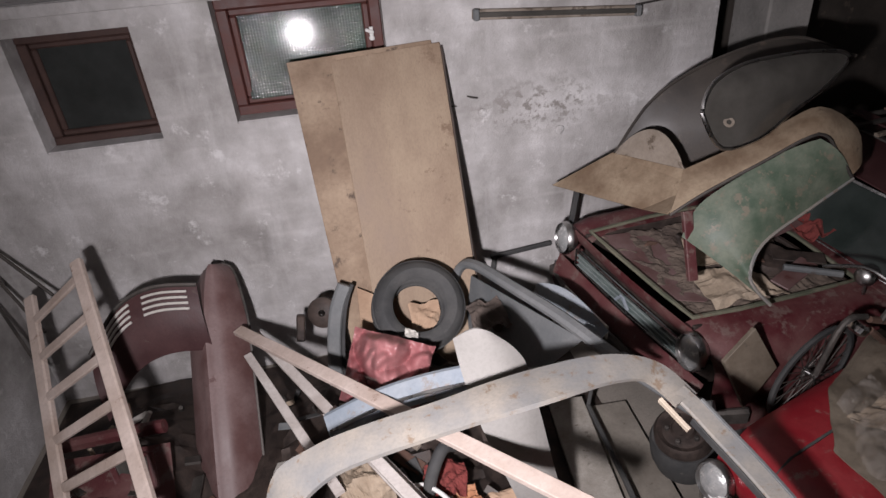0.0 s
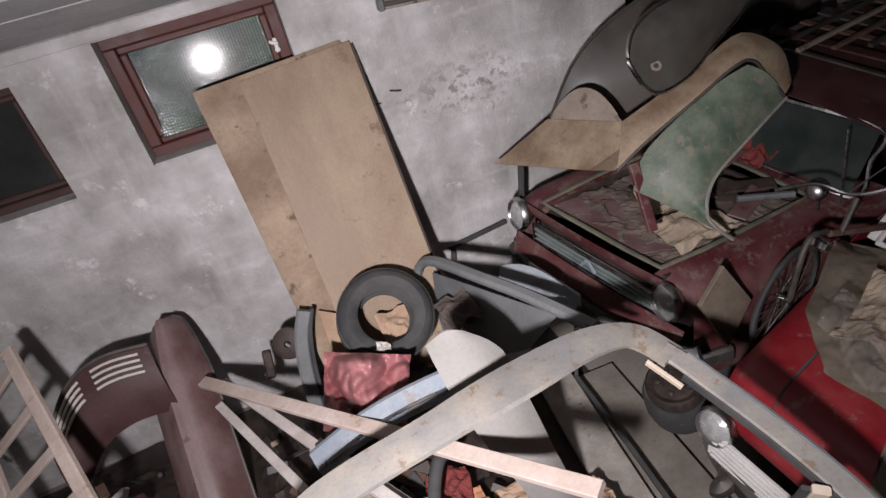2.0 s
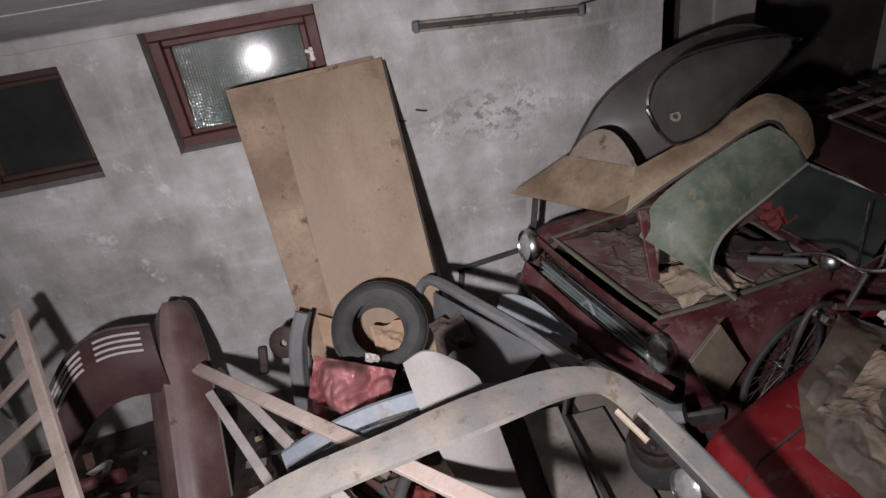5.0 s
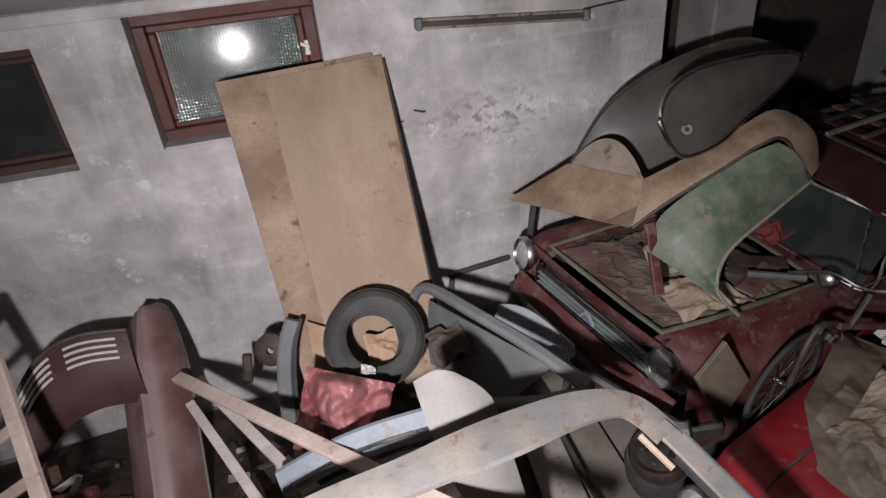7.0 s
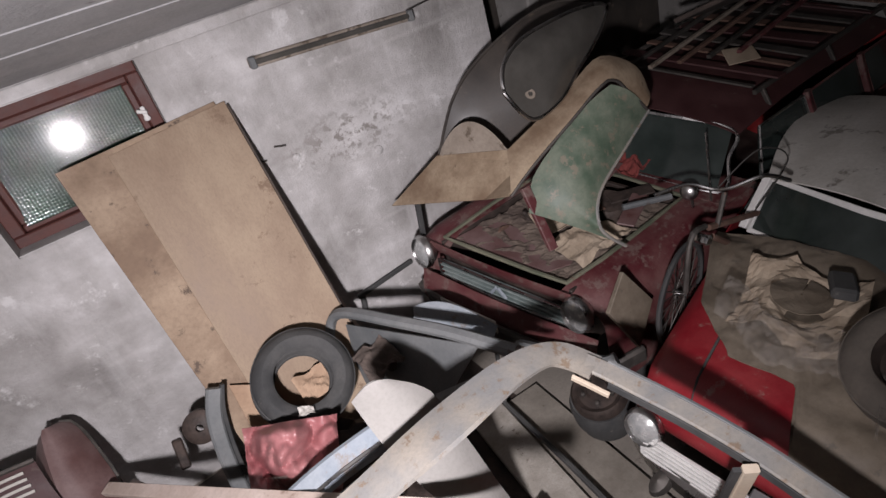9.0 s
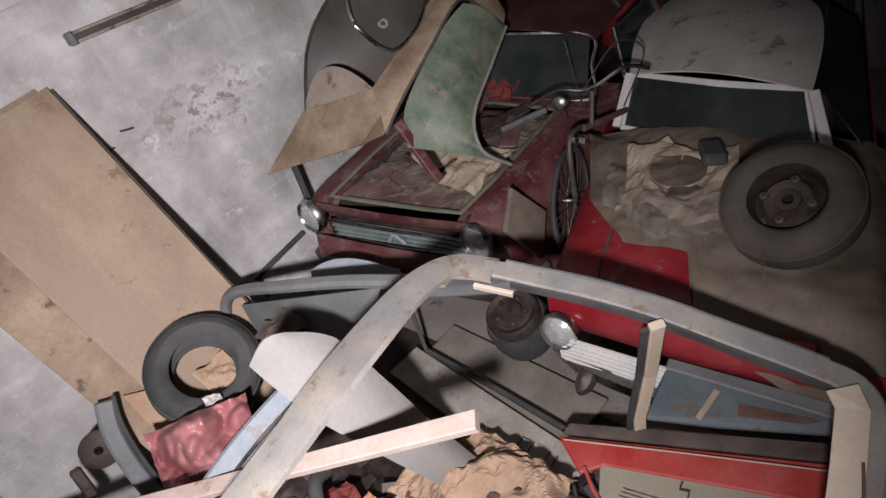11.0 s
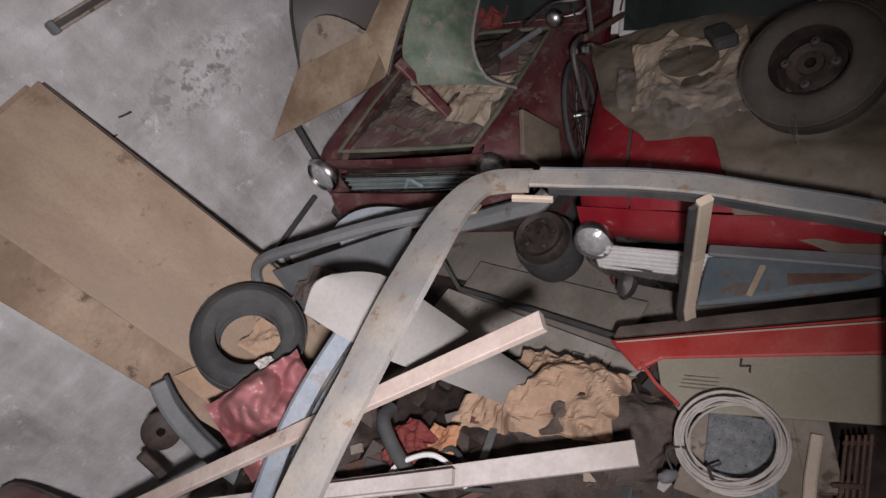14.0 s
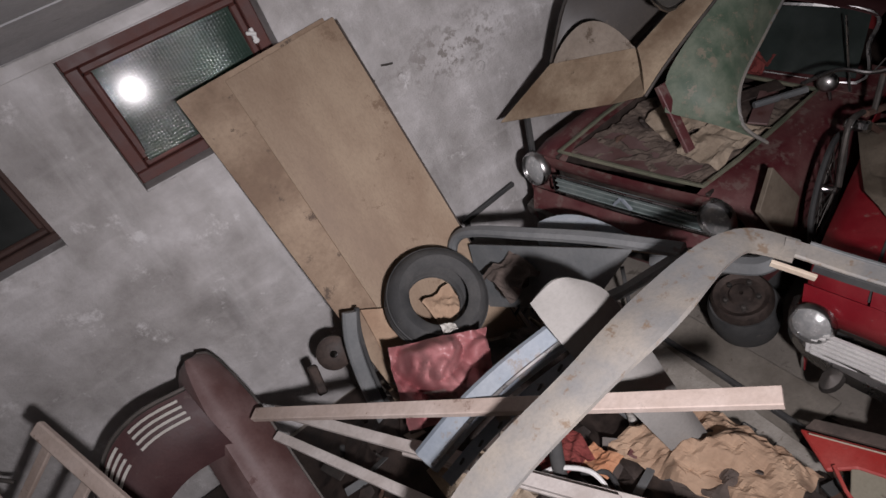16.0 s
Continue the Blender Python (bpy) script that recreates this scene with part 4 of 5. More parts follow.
# ---- load on the red car ----
def front_edge(y):
    """Where the sheet begins on the bonnet: far back by the maroon car, over the nose beyond the middle."""
    if y > 0.30:
        return 0.24 + 0.9 * (y - 0.30) + 2.2 * max(0, y - 0.50)
    return 0.22 - 0.26 * min(1, max(0, 0.02 - y) / 0.05) - 0.06 * min(1, max(0, -0.1 - y) / 0.2)


def cover(u, v):
    y = 0.64 - 1.30 * v
    x = front_edge(y) + (0.95 - front_edge(y)) * u
    fall = max(0, -0.03 - x)
    z = -1.6 * fall + hood_z(max(x, -0.03), max(-0.6, min(0.6, y))) + 0.035
    z -= 1.5 * max(0, -y - 0.58) ** 1.2
    p = inred(x + 0.4 * fall, y, z)
    return p + Vector((0, 0, 0.05 * abs(noise.noise(p * 3)) + 0.016 * abs(noise.noise(p * 9)) + 0.006 * abs(noise.noise(p * 23))))


solo("dust_sheet", sheet(cover, 60, 96, 0.004), TARP, "creased dusty brown sheet draped over the bonnet", "sheet", "", "", True)


def film(u, v):
    x, y = front_edge(0.40 - 0.40 * v) + 0.01 + 0.17 * u + 0.03 * math.sin(v * 11), 0.40 - 0.66 * v
    p = inred(x, y, 0)
    return p + Vector((0, 0, 0.87 * hood_z(x, y) + 0.088 + 0.05 * min(1, u * 4) + 0.04 * abs(noise.noise(p * 8)) + 0.03 * abs(noise.noise(p * 17)) + 0.014 * abs(noise.noise(p * 36))))


solo("plastic_film", sheet(film, 40, 110, 0.002), FILM, "crumpled clear plastic film on the dusty sheet", "film", "", "", True)
TW = turn_to(inred(0.36, -0.325, 1.075), (-0.50, 0.02, 0.87))
spare = thing("spare_wheel", inred(0.44, -0.29, 0.9), "dusty car wheel lying tilted on the covered bonnet", "wheel")
ty = part("tyre", lathe(tyre_profile(0.222, 0.115, 0.15), 48, TW), DUSTRUBBER, spare, "dusty black tyre", True)
for k in (-1, 0, 1):
    part("tread_rib", lathe([(0.214, -0.012), (0.221, -0.010), (0.221, 0.010), (0.214, 0.012)], 48, TW @ pose(0, 0, 0.03 * k)), DUSTRUBBER, ty)
rim = part("rim", lathe(rim_profile(0.118), 40, TW @ pose(0, 0, 0.018)), OIL, spare, "dark steel rim", True)
part("hub_bore", lathe([(0.018, 0.03), (0.04, 0.03), (0.045, 0.0), (0.018, 0.0)], 24, TW @ pose(0, 0, 0.016)), OIL, rim)
for k in range(4):
    a = k * 1.5708
    part("bolt_boss", lathe([(0.004, 0.014), (0.014, 0.012), (0.018, 0), (0.004, 0)], 12, TW @ pose(0.075 * math.cos(a), 0.075 * math.sin(a), 0.038)), STEEL, rim)
torn = lambda u, v: inred(0.36 + 0.42 * u + 0.05 * math.sin(7 * v), 0.36 - 0.46 * v, 0.925 + 0.05 * u)
solo("torn_paper_sack", crumpled(torn, 18, 18, 0.05, 3.2, 2.0), TANPAPER, "torn open tan paper sack on the dusty sheet", "paper sack")
solo("sack_filling", crumpled(lambda u, v: inred(0.57 + 0.10 * (0.04 + u) * math.cos(6.2 * v), 0.11 + 0.12 * (0.04 + u) * math.sin(6.2 * v), 1.012), 8, 24, 0.012, 4, 9.0), TARP, "olive brown stuff inside the torn sack", "filling")
solo("dark_block", boxes([((0.68, -0.02, 1.03), (0.14, 0.10, 0.06), (5, 8, 20))], 0.012, RC), RUBBER, "small dark block on torn paper sack", "block")

# ---- bicycle between the cars ----
bike = thing("bicycle", (1.3, -1.70, 0), "rusty old bicycle squeezed between two cars", "bicycle")
BM = turn_to((1.22, -1.60, 0.64), (-0.27, 0.95, 0.06))
wheel = part("front_wheel", lathe([(0.252, -0.012), (0.272, -0.010), (0.278, 0.0), (0.272, 0.010), (0.252, 0.012), (0.246, 0.0)], 44, BM), RUBBER, bike, "", True)
for k in range(28):
    a = 6.28318 * k / 28
    b = a + (0.5 if k % 2 else -0.5)
    part("spoke", tube([BM @ Vector((0.02 * math.cos(b), 0.02 * math.sin(b), 0.025 * (-1) ** k)), BM @ Vector((0.247 * math.cos(a), 0.247 * math.sin(a), 0))], 0.0028, 4), STEEL, wheel)
part("hub", lathe([(0.003, 0.04), (0.02, 0.035), (0.014, 0.0), (0.02, -0.035), (0.003, -0.04)], 16, BM), CHROME, wheel)
part("fork", tube(curve_points([(1.16, -1.68, 0.72), (1.24, -1.665, 0.98), (1.34, -1.67, 1.0)], 5), 0.014, 8), STEEL, bike)
part("crown", boxes([((1.30, -1.67, 0.955), (0.06, 0.10, 0.05), (0, 30, 0))], 0.012), CHROME, bike)
part("frame_tube", tube([(1.36, -1.67, 0.98), (2.1, -1.62, 0.72)], 0.016, 8), RUST, bike)
part("frame_tube", tube([(1.38, -1.67, 0.92), (1.95, -1.63, 0.42)], 0.016, 8), RUST, bike)
part("handlebar", tube(curve_points([(1.30, -1.42, 1.12), (1.44, -1.50, 1.13), (1.50, -1.60, 1.10), (1.52, -1.68, 1.12), (1.62, -1.78, 1.16), (1.72, -1.84, 1.10)], 6), 0.010, 8), CHROME, bike, "", True)
part("brake_cable", tube(curve_points([(1.50, -1.62, 1.11), (1.70, -1.70, 1.24), (1.90, -1.72, 1.10), (1.7, -1.68, 0.9)], 7), 0.004, 5), WIRE, bike)
part("saddle_post", tube([(1.42, -1.67, 0.95), (1.50, -1.66, 1.10)], 0.013, 8), STEEL, bike)
solo("wood_offcut", slab([(0.93, -1.50, 0.91), (0.77, -1.54, 0.78), (0.88, -1.60, 0.52), (1.06, -1.54, 0.68)], 0.025), TARP, "stained flat wood offcut leaning on maroon wing", "offcut")


# ---- silver window frame in the foreground ----
body_frame = thing("car_body_frame", (0.2, -2.3, 0.0), "worn silver window surround cut from a car body", "car body part")
rail = curve_points([(0.13, -1.955, 1.238), (0.19, -1.985, 1.205), (0.245, -2.08, 1.165), (0.285, -2.20, 1.13), (0.325, -2.38, 1.10), (0.365, -2.57, 1.05), (0.40, -2.76, 0.98), (0.43, -2.93, 0.92), (0.43, -3.03, 0.89), (0.36, -3.09, 0.865), (0.22, -3.12, 0.81), (0.07, -3.145, 0.75), (-0.13, -3.17, 0.62)], 5)
far_edge = curve_points([(-1.23, -2.20, 0.45), (-1.24, -2.05, 0.82), (-1.19, -1.93, 1.03), (-1.04, -1.89, 1.10), (-0.86, -1.88, 1.145), (-0.60, -1.89, 1.20), (-0.42, -1.885, 1.235), (-0.25, -1.88, 1.255), (-0.03, -1.89, 1.275), (0.124, -1.91, 1.257), (0.225, -1.95, 1.215), (0.285, -2.055, 1.17)], 5)
near_edge = curve_points([(-1.19, -2.26, 0.45), (-1.17, -2.15, 0.80), (-1.12, -2.07, 0.98), (-1.01, -2.03, 1.08), (-0.85, -2.02, 1.135), (-0.54, -2.035, 1.21), (-0.37, -2.06, 1.265), (-0.23, -2.055, 1.28), (-0.04, -2.016, 1.262), (0.10, -1.998, 1.23), (0.155, -2.012, 1.195), (0.19, -2.09, 1.175)], 5)


def roof_band(u, v):
    k = min(int(u * 55), 54)
    a, b = (lerp(e[k], e[k + 1], u * 55 - k) for e in (far_edge, near_edge))
    return lerp(a, b, v) + Vector((0, 0, 0.004 * math.sin(math.pi * v)))


part("frame_skin", sheet(roof_band, 55, 6, 0.020), SILVER, body_frame, "silver paint with rust and scratches", True)
part("side_skin", sweep(rail[8:], rect(0.066, 0.018, 0.3), (-0.2, 0.1, 0.97)), SILVER, body_frame, "silver paint with rust and scratches", True)
part("drip_rail", sweep([p + Vector((0.026, 0.015, 0.012)) for p in rail[11:38]], rect(0.012, 0.02), (0, 0, 1)), GREYPAINT, body_frame)
part("inner_lip", sweep([p + Vector((-0.031, -0.004, -0.022)) for p in rail[12:38]], rect(0.014, 0.03), (0, 0, 1)), RUBBER, body_frame, "black rubber lip")
strut = part("strut", sweep([(0.30, -2.585, 1.06), (0.37, -2.47, 0.70), (0.36, -2.385, 0.40), (0.36, -2.34, 0.10)], rect(0.026, 0.045), (0.6, -0.6, 0.2)), CREAM, body_frame, "peeling cream strut")
part("rubber_seal", sweep([(0.28, -2.56, 1.05), (0.35, -2.445, 0.70), (0.34, -2.36, 0.40), (0.34, -2.315, 0.10)], rect(0.014, 0.03), (0.6, -0.6, 0.2)), RUBBER, strut)
part("pillar_lining", sweep([(0.40, -3.01, 0.905), (0.36, -3.045, 0.885), (0.22, -3.075, 0.83), (0.08, -3.10, 0.77), (-0.10, -3.125, 0.66)], rect(0.075, 0.012), (0, 0.1, 0.97)), CREAM, body_frame, "peeling cream lining of pillar")
part("loose_wire", tube(curve_points([(0.24, -3.10, 0.86), (0.14, -3.125, 0.815), (0.06, -3.11, 0.79), (-0.02, -3.13, 0.735), (-0.10, -3.12, 0.68)], 6), 0.004, 5), RUST, body_frame)
part("wood_insert", sweep([(0.16, -2.035, 1.155), (0.185, -2.095, 1.133), (0.208, -2.15, 1.112)], rect(0.014, 0.024), (0, -0.5, 0.8)), CREAM, body_frame, "pale wooden insert")

# ---- tyre, bag and panels by the boards ----
TT = turn_to((-0.525, -0.77, 0.815), (0.10, -0.70, 0.70))
loose = thing("loose_tyre", (-0.50, -0.77, 0.5), "bare grey black tyre without wheel, leaning on the boards", "tyre")
lt = part("carcass", lathe(tyre_profile(0.25, 0.145, 0.19), 52, TT), RUBBER, loose, "", True)
for k in (-1, 0, 1):
    part("tread_rib", lathe([(0.247, -0.014), (0.253, -0.011), (0.253, 0.011), (0.247, 0.014)], 52, TT @ pose(0, 0, 0.034 * k)), RUBBER, lt)
part("inner_bead", lathe([(0.158, -0.082), (0.142, -0.086), (0.136, -0.078), (0.142, -0.068), (0.158, -0.064)], 44, TT), RUBBER, lt, "", True)
solo("crumpled_paper", crumpled(lambda u, v: (TT @ Vector((-0.05 + 0.19 * u, -0.16 + 0.19 * v, -0.10))), 16, 16, 0.03, 5, 4.0), PAPER, "crumpled brown paper inside the tyre", "paper")
solo("white_rag", crumpled(quad((-0.64, -1.01, 0.82), (-0.57, -1.03, 0.81), (-0.555, -0.985, 0.82), (-0.62, -0.97, 0.835)), 14, 14, 0.016, 12, 6.0), DUSTWHITE, "small crumpled white rag below the tyre", "rag")


def bag(u, v):
    p = lerp(lerp((-0.87, -0.90, 0.85), (-0.50, -1.19, 0.87), u), lerp((-1.0, -1.10, 0.57), (-0.64, -1.36, 0.62), u), v)
    return p + Vector((0.0, -0.4, 0.3)) * 0.20 * math.sin(math.pi * u) * math.sin(math.pi * v)


def creased(fn, amount, scale, seed):
    def place(u, v):
        p = Vector(fn(u, v))
        q = p * scale + Vector((seed, 0, seed))
        n = abs(noise.noise(q)) * 1.6 + 0.7 * abs(noise.noise(q * 2.4)) + 0.3 * noise.noise(q * 5)
        return p + Vector((0.0, -0.7, 0.6)) * amount * (n - 0.4)
    return place


bagob = thing("red_bag", (-0.72, -0.98, 0.4), "creased red plastic bag lying on the scrap heap", "bag")
part("bag_skin", sheet(creased(bag, 0.17, 4.2, 3.3), 50, 50, 0.003), REDBAG, bagob, "", True)
part("clear_pouch", sheet(creased(lambda u, v: lerp(bag(0.2 + 0.35 * u, 0.62), bag(0.15 + 0.35 * u, 0.95), v) + Vector((0, -0.05, 0.05)), 0.03, 16, 8.0), 14, 14, 0.002), FILM, bagob, "crumpled clear pouch", True)
solo("cardboard_piece", slab([(-0.86, -0.60, 0.42), (-0.70, -0.66, 0.40), (-0.70, -0.60, 0.80), (-0.84, -0.54, 0.86)], 0.008), PAPER, "torn brown cardboard behind the tyre", "cardboard")

door = thing("grey_door_frame", (0.0, -1.1, 0.5), "dark grey car door frame standing in the scrap", "car door")
top = curve_points([(-0.30, -0.52, 0.74), (-0.235, -0.545, 0.885), (-0.17, -0.66, 0.95), (-0.05, -0.98, 0.985), (0.08, -1.32, 1.01), (0.19, -1.66, 1.02)], 5)
part("top_rail", sweep(top, rect(0.06, 0.05, 0.3), (-0.2, 0, 1)), GREYPAINT, door, "", True)
part("lower_rail", sweep([(0.19, -1.67, 1.01), (0.06, -1.45, 0.80), (-0.06, -1.26, 0.66), (-0.14, -1.10, 0.55)], rect(0.055, 0.04, 0.25), (-0.3, 0, 1)), GREYPAINT, door, "", True)
part("inner_skin", sheet(lambda u, v: lerp(lerp((-0.22, -0.60, 0.85), (0.10, -1.45, 0.97), u), lerp((-0.28, -0.62, 0.46), (-0.05, -1.25, 0.62), u), v) + Vector((0.03, 0, 0)), 8, 6, 0.006), GREYPAINT, door)
part("hinge_plate", boxes([((-0.12, -0.88, 0.74), (0.05, 0.14, 0.12), (10, 20, 15)), ((-0.16, -0.80, 0.70), (0.06, 0.07, 0.16), (0, 25, 10))], 0.015), OIL, door)
for k in range(6):
    a = Vector((-0.17 + 0.035 * k, -0.74 - 0.03 * k, 0.74))
    solo("cable_loop", tube(curve_points([a, a + Vector((0.06, -0.06, -0.06)), a + Vector((0.03, -0.12, -0.18)), a + Vector((-0.02, -0.1, -0.26))], 5), 0.008, 6), RUBBER, "black cable hanging beside the tyre", "cable", "cables by the tyre", "", True)
solo("oily_rag", crumpled(quad((-0.28, -0.80, 0.80), (-0.10, -0.84, 0.82), (-0.06, -1.02, 0.80), (-0.26, -1.0, 0.72)), 14, 14, 0.05, 5, 15.0), DARKCLOTH, "dark oily rag bundled beside the tyre", "rag")
solo("blue_glass_piece", sheet(lambda u, v: lerp((0.10, -0.78, 0.72), (0.36, -1.16, 0.70), u) + Vector((0.05, 0.02, 0.16 * math.sin(math.pi * (0.25 + 0.7 * u)))) * v, 12, 6, 0.006), LIGHTBLUE, "pale blue curved offcut behind the grey door", "offcut", "", "", True)
solo("beige_offcut", slab([(0.16, -1.25, 0.86), (0.27, -1.68, 0.92), (0.33, -1.66, 0.90), (0.24, -1.20, 0.82)], 0.012), TANPAPER, "beige strip lying beside the grey door", "offcut")

shield = thing("pale_shield", (-0.2, -1.5, 0.3), "pale grey curved plastic panel standing on edge", "panel")


def shield_fn(u, v):
    # rounded head, tapering foot
    left = curve_points([(-0.475, -1.60, 1.225), (-0.46, -1.66, 1.10), (-0.43, -1.75, 0.95), (-0.36, -1.84, 0.74), (-0.25, -1.90, 0.40)], 4)
    right = curve_points([(-0.33, -1.65, 1.262), (-0.21, -1.665, 1.12), (-0.17, -1.76, 0.90), (-0.135, -1.84, 0.66), (-0.08, -1.91, 0.38)], 4)
    k = min(int(v * 16), 15)
    f = v * 16 - k
    p = lerp(lerp(left[k], left[k + 1], f), lerp(right[k], right[k + 1], f), u)
    return p + Vector((0.02, -0.05, 0.03)) * math.sin(math.pi * u) * 0.6 + Vector((-0.01, 0, 0.035)) * math.sin(math.pi * u) * (1 - v) ** 6


part("panel", sheet(shield_fn, 10, 24, 0.008), PALEGREY, shield, "", True)
sill = thing("blue_sill", (-0.7, -1.45, 0.5), "light blue metal sill with bright trim", "car body part")
sp = [(-1.03, -1.45, 0.745), (-0.82, -1.49, 0.86), (-0.62, -1.54, 0.945), (-0.38, -1.61, 1.02)]
part("sill", sweep(curve_points(sp, 5), rect(0.115, 0.045, 0.3), (0, -0.6, 0.8)), LIGHTBLUE, sill, "", True)
part("bright_trim", sweep([p + Vector((0.01, -0.035, 0.004)) for p in curve_points(sp, 5)], rect(0.014, 0.03), (0, -0.6, 0.8)), CHROME, sill)
part("lower_flange", sweep([p + Vector((0.02, -0.075, -0.07)) for p in curve_points(sp, 5)], rect(0.05, 0.02), (0, -0.6, 0.8)), LIGHTBLUE, sill)
for k in range(6):
    part("slot", boxes([((-0.93 + 0.09 * k, -1.545 - 0.024 * k, 0.735 + 0.042 * k), (0.03, 0.010, 0.014), (35, -22, 8))], 0.003), RUBBER, sill)

# ---- sticks ----
stick = thing("wood_batten", (-0.8, -1.4, 0.6), "long paint-stained bare wood batten lying across scrap", "batten", "battens")
part("batten", sweep([(-1.52, -0.58, 0.73), (-0.86, -1.45, 0.90), (-0.20, -2.31, 1.06)], rect(0.06, 0.03, 0.1), (0, -0.25, 1)), WOOD, stick)
for a, b, w in (((-1.45, -0.52, 0.64), (-0.62, -2.02, 0.66), 0.05), ((-1.50, -0.62, 0.58), (-1.02, -1.66, 0.56), 0.045)):
    s2 = thing("wood_batten", lerp(a, b, 0.5), "thin whitewashed batten lying among the scrap", "batten", "battens")
    part("batten", sweep([a, lerp(a, b, 0.5), b], rect(w, 0.022, 0.1), (0, -0.25, 1)), WOODWHITE, s2)
wb = thing("white_board", (-0.6, -2.1, 0.5), "whitewashed board lying low across the scrap", "board")
part("board", sweep([(-1.05, -1.20, 0.60), (-0.70, -1.82, 0.60), (-0.305, -2.505, 0.60)], rect(0.075, 0.02, 0.1), (-0.1, -0.2, 1)), WOODWHITE, wb)

# ---- left: ladder, wing, grille ----
lad = thing("ladder", (-2.0, -1.2, 0.0), "old bare wooden ladder leaning on the wall", "ladder")
R0, R1 = Vector((-2.13, -0.66, 1.335)), Vector((-1.71, -1.72, 0.82))
L0, L1 = Vector((-2.51, -0.48, 1.08)), Vector((-2.16, -1.52, 0.58))
part("stile", sweep([R0, lerp(R0, R1, 0.5), R1, R1 + (R1 - R0) * 0.35], rect(0.06, 0.035, 0.2), (-0.5, 0, 1)), WOOD, lad)
part("stile", sweep([L0, lerp(L0, L1, 0.5), L1, L1 + (L1 - L0) * 0.35], rect(0.06, 0.035, 0.2), (-0.5, 0, 1)), WOOD, lad)
for k in range(6):
    t_ = 0.07 + 0.19 * k
    part("rung", sweep([lerp(L0, L1, t_ + 0.06), lerp(R0, R1, t_)], rect(0.045, 0.022, 0.2), (0, -0.6, 0.8)), WOOD, lad)

wing_ob = thing("brown_wing", (-1.68, -0.6, 0.0), "faded brown car wing standing upright at the wall", "car wing")


def brown(u, v):
    spine = curve_points([(-1.645, -0.28, 1.01), (-1.655, -0.46, 0.83), (-1.65, -0.72, 0.56), (-1.64, -0.98, 0.31), (-1.63, -1.24, 0.05)], 5)
    k = min(int(v * 20), 19)
    c = lerp(spine[k], spine[k + 1], v * 20 - k)
    half = 0.03 + 0.135 * min(1, v * 3.0) ** 0.5 + 0.012 * v
    a = (u - 0.5) * 2
    return c + Vector((half * a - 0.03 * v, 0.12 * a * a, -0.07 * a * a)) + Vector((0, -0.02, 0.015)) * max(0, 1 - abs(a + 0.25) * 4)


part("skin", sheet(brown, 18, 26, 0.006), RUSTBROWN, wing_ob, "", True)
part("rolled_edge", tube([brown(1.0, i / 26) for i in range(27)], 0.010, 6), STEEL, wing_ob)
hood2 = thing("brown_bonnet", (-1.95, -0.5, 0.0), "dark maroon bonnet with white slotted vents", "bonnet")


def vent_panel(u, v):
    a = curve_points([(-2.28, -0.62, 0.76), (-2.12, -0.50, 0.95), (-1.93, -0.46, 1.02), (-1.70, -0.45, 0.99)], 6)
    k = min(int(u * 18), 17)
    p = lerp(a[k], a[k + 1], u * 18 - k)
    return p + Vector((0.03, -0.16, -0.34)) * v + Vector((0, -0.03, 0.02)) * math.sin(math.pi * v)


part("skin", sheet(vent_panel, 22, 12, 0.006), DARKMAROON, hood2, "", True)
for k in range(4):
    for a, b in ((0.14, 0.46), (0.58, 0.90)):
        part("vent_slat", sweep([vent_panel(a + (b - a) * i / 6, 0.10 + 0.085 * k) + Vector((0, -0.010, 0.006)) for i in range(7)], rect(0.013, 0.008), (0, -0.7, 0.7)), DUSTWHITE, hood2, "white slat")
part("rolled_edge", tube([vent_panel(i / 22, 0.0) for i in range(23)], 0.012, 6), STEEL, hood2)
quarter = thing("maroon_door", (-1.95, -1.1, 0.2), "dusty maroon door with small window lying in scrap", "car door")
part("upper_rail", sweep([(-2.25, -0.95, 0.46), (-1.95, -0.98, 0.50), (-1.72, -1.0, 0.52)], rect(0.06, 0.07, 0.3)), MAROON, quarter)
part("window_frame", sweep([(-1.98, -1.10, 0.46), (-1.78, -1.12, 0.47), (-1.76, -1.30, 0.20), (-1.86, -1.34, 0.18)], rect(0.035, 0.03), (0, -0.6, 0.8), True), MAROON, quarter)
part("pane", slab([(-1.97, -1.11, 0.45), (-1.79, -1.13, 0.46), (-1.77, -1.29, 0.21), (-1.86, -1.33, 0.19)], 0.004, 0), SMOKED, quarter)
part("lower_skin", sheet(quad((-2.3, -1.0, 0.42), (-1.7, -1.06, 0.46), (-1.66, -1.5, 0.06), (-2.3, -1.45, 0.06), (0, -0.05, 0.05)), 8, 8, 0.006), MAROON, quarter, "", True)
quarter.location.x -= 0.17
wheel_rim = thing("steering_wheel", (-2.2, -1.5, 0.2), "pale old steering wheel lying in the scrap", "steering wheel")
SM = turn_to((-2.18, -1.42, 0.30), (0.2, -0.5, 0.8))
part("rim", lathe([(0.165 + 0.012 * math.cos(a), 0.012 * math.sin(a)) for a in [i * 0.785 for i in range(8)]], 36, SM), DUSTWHITE, wheel_rim, "", True)
part("boss", lathe([(0.003, 0.02), (0.03, 0.015), (0.035, -0.02), (0.003, -0.02)], 18, SM), DUSTWHITE, wheel_rim)
for a in (0.3, 2.4, 4.5):
    part("spoke", tube([SM @ Vector((0, 0, 0)), SM @ Vector((0.165 * math.cos(a), 0.165 * math.sin(a), 0))], 0.008, 6), DUSTWHITE, wheel_rim)
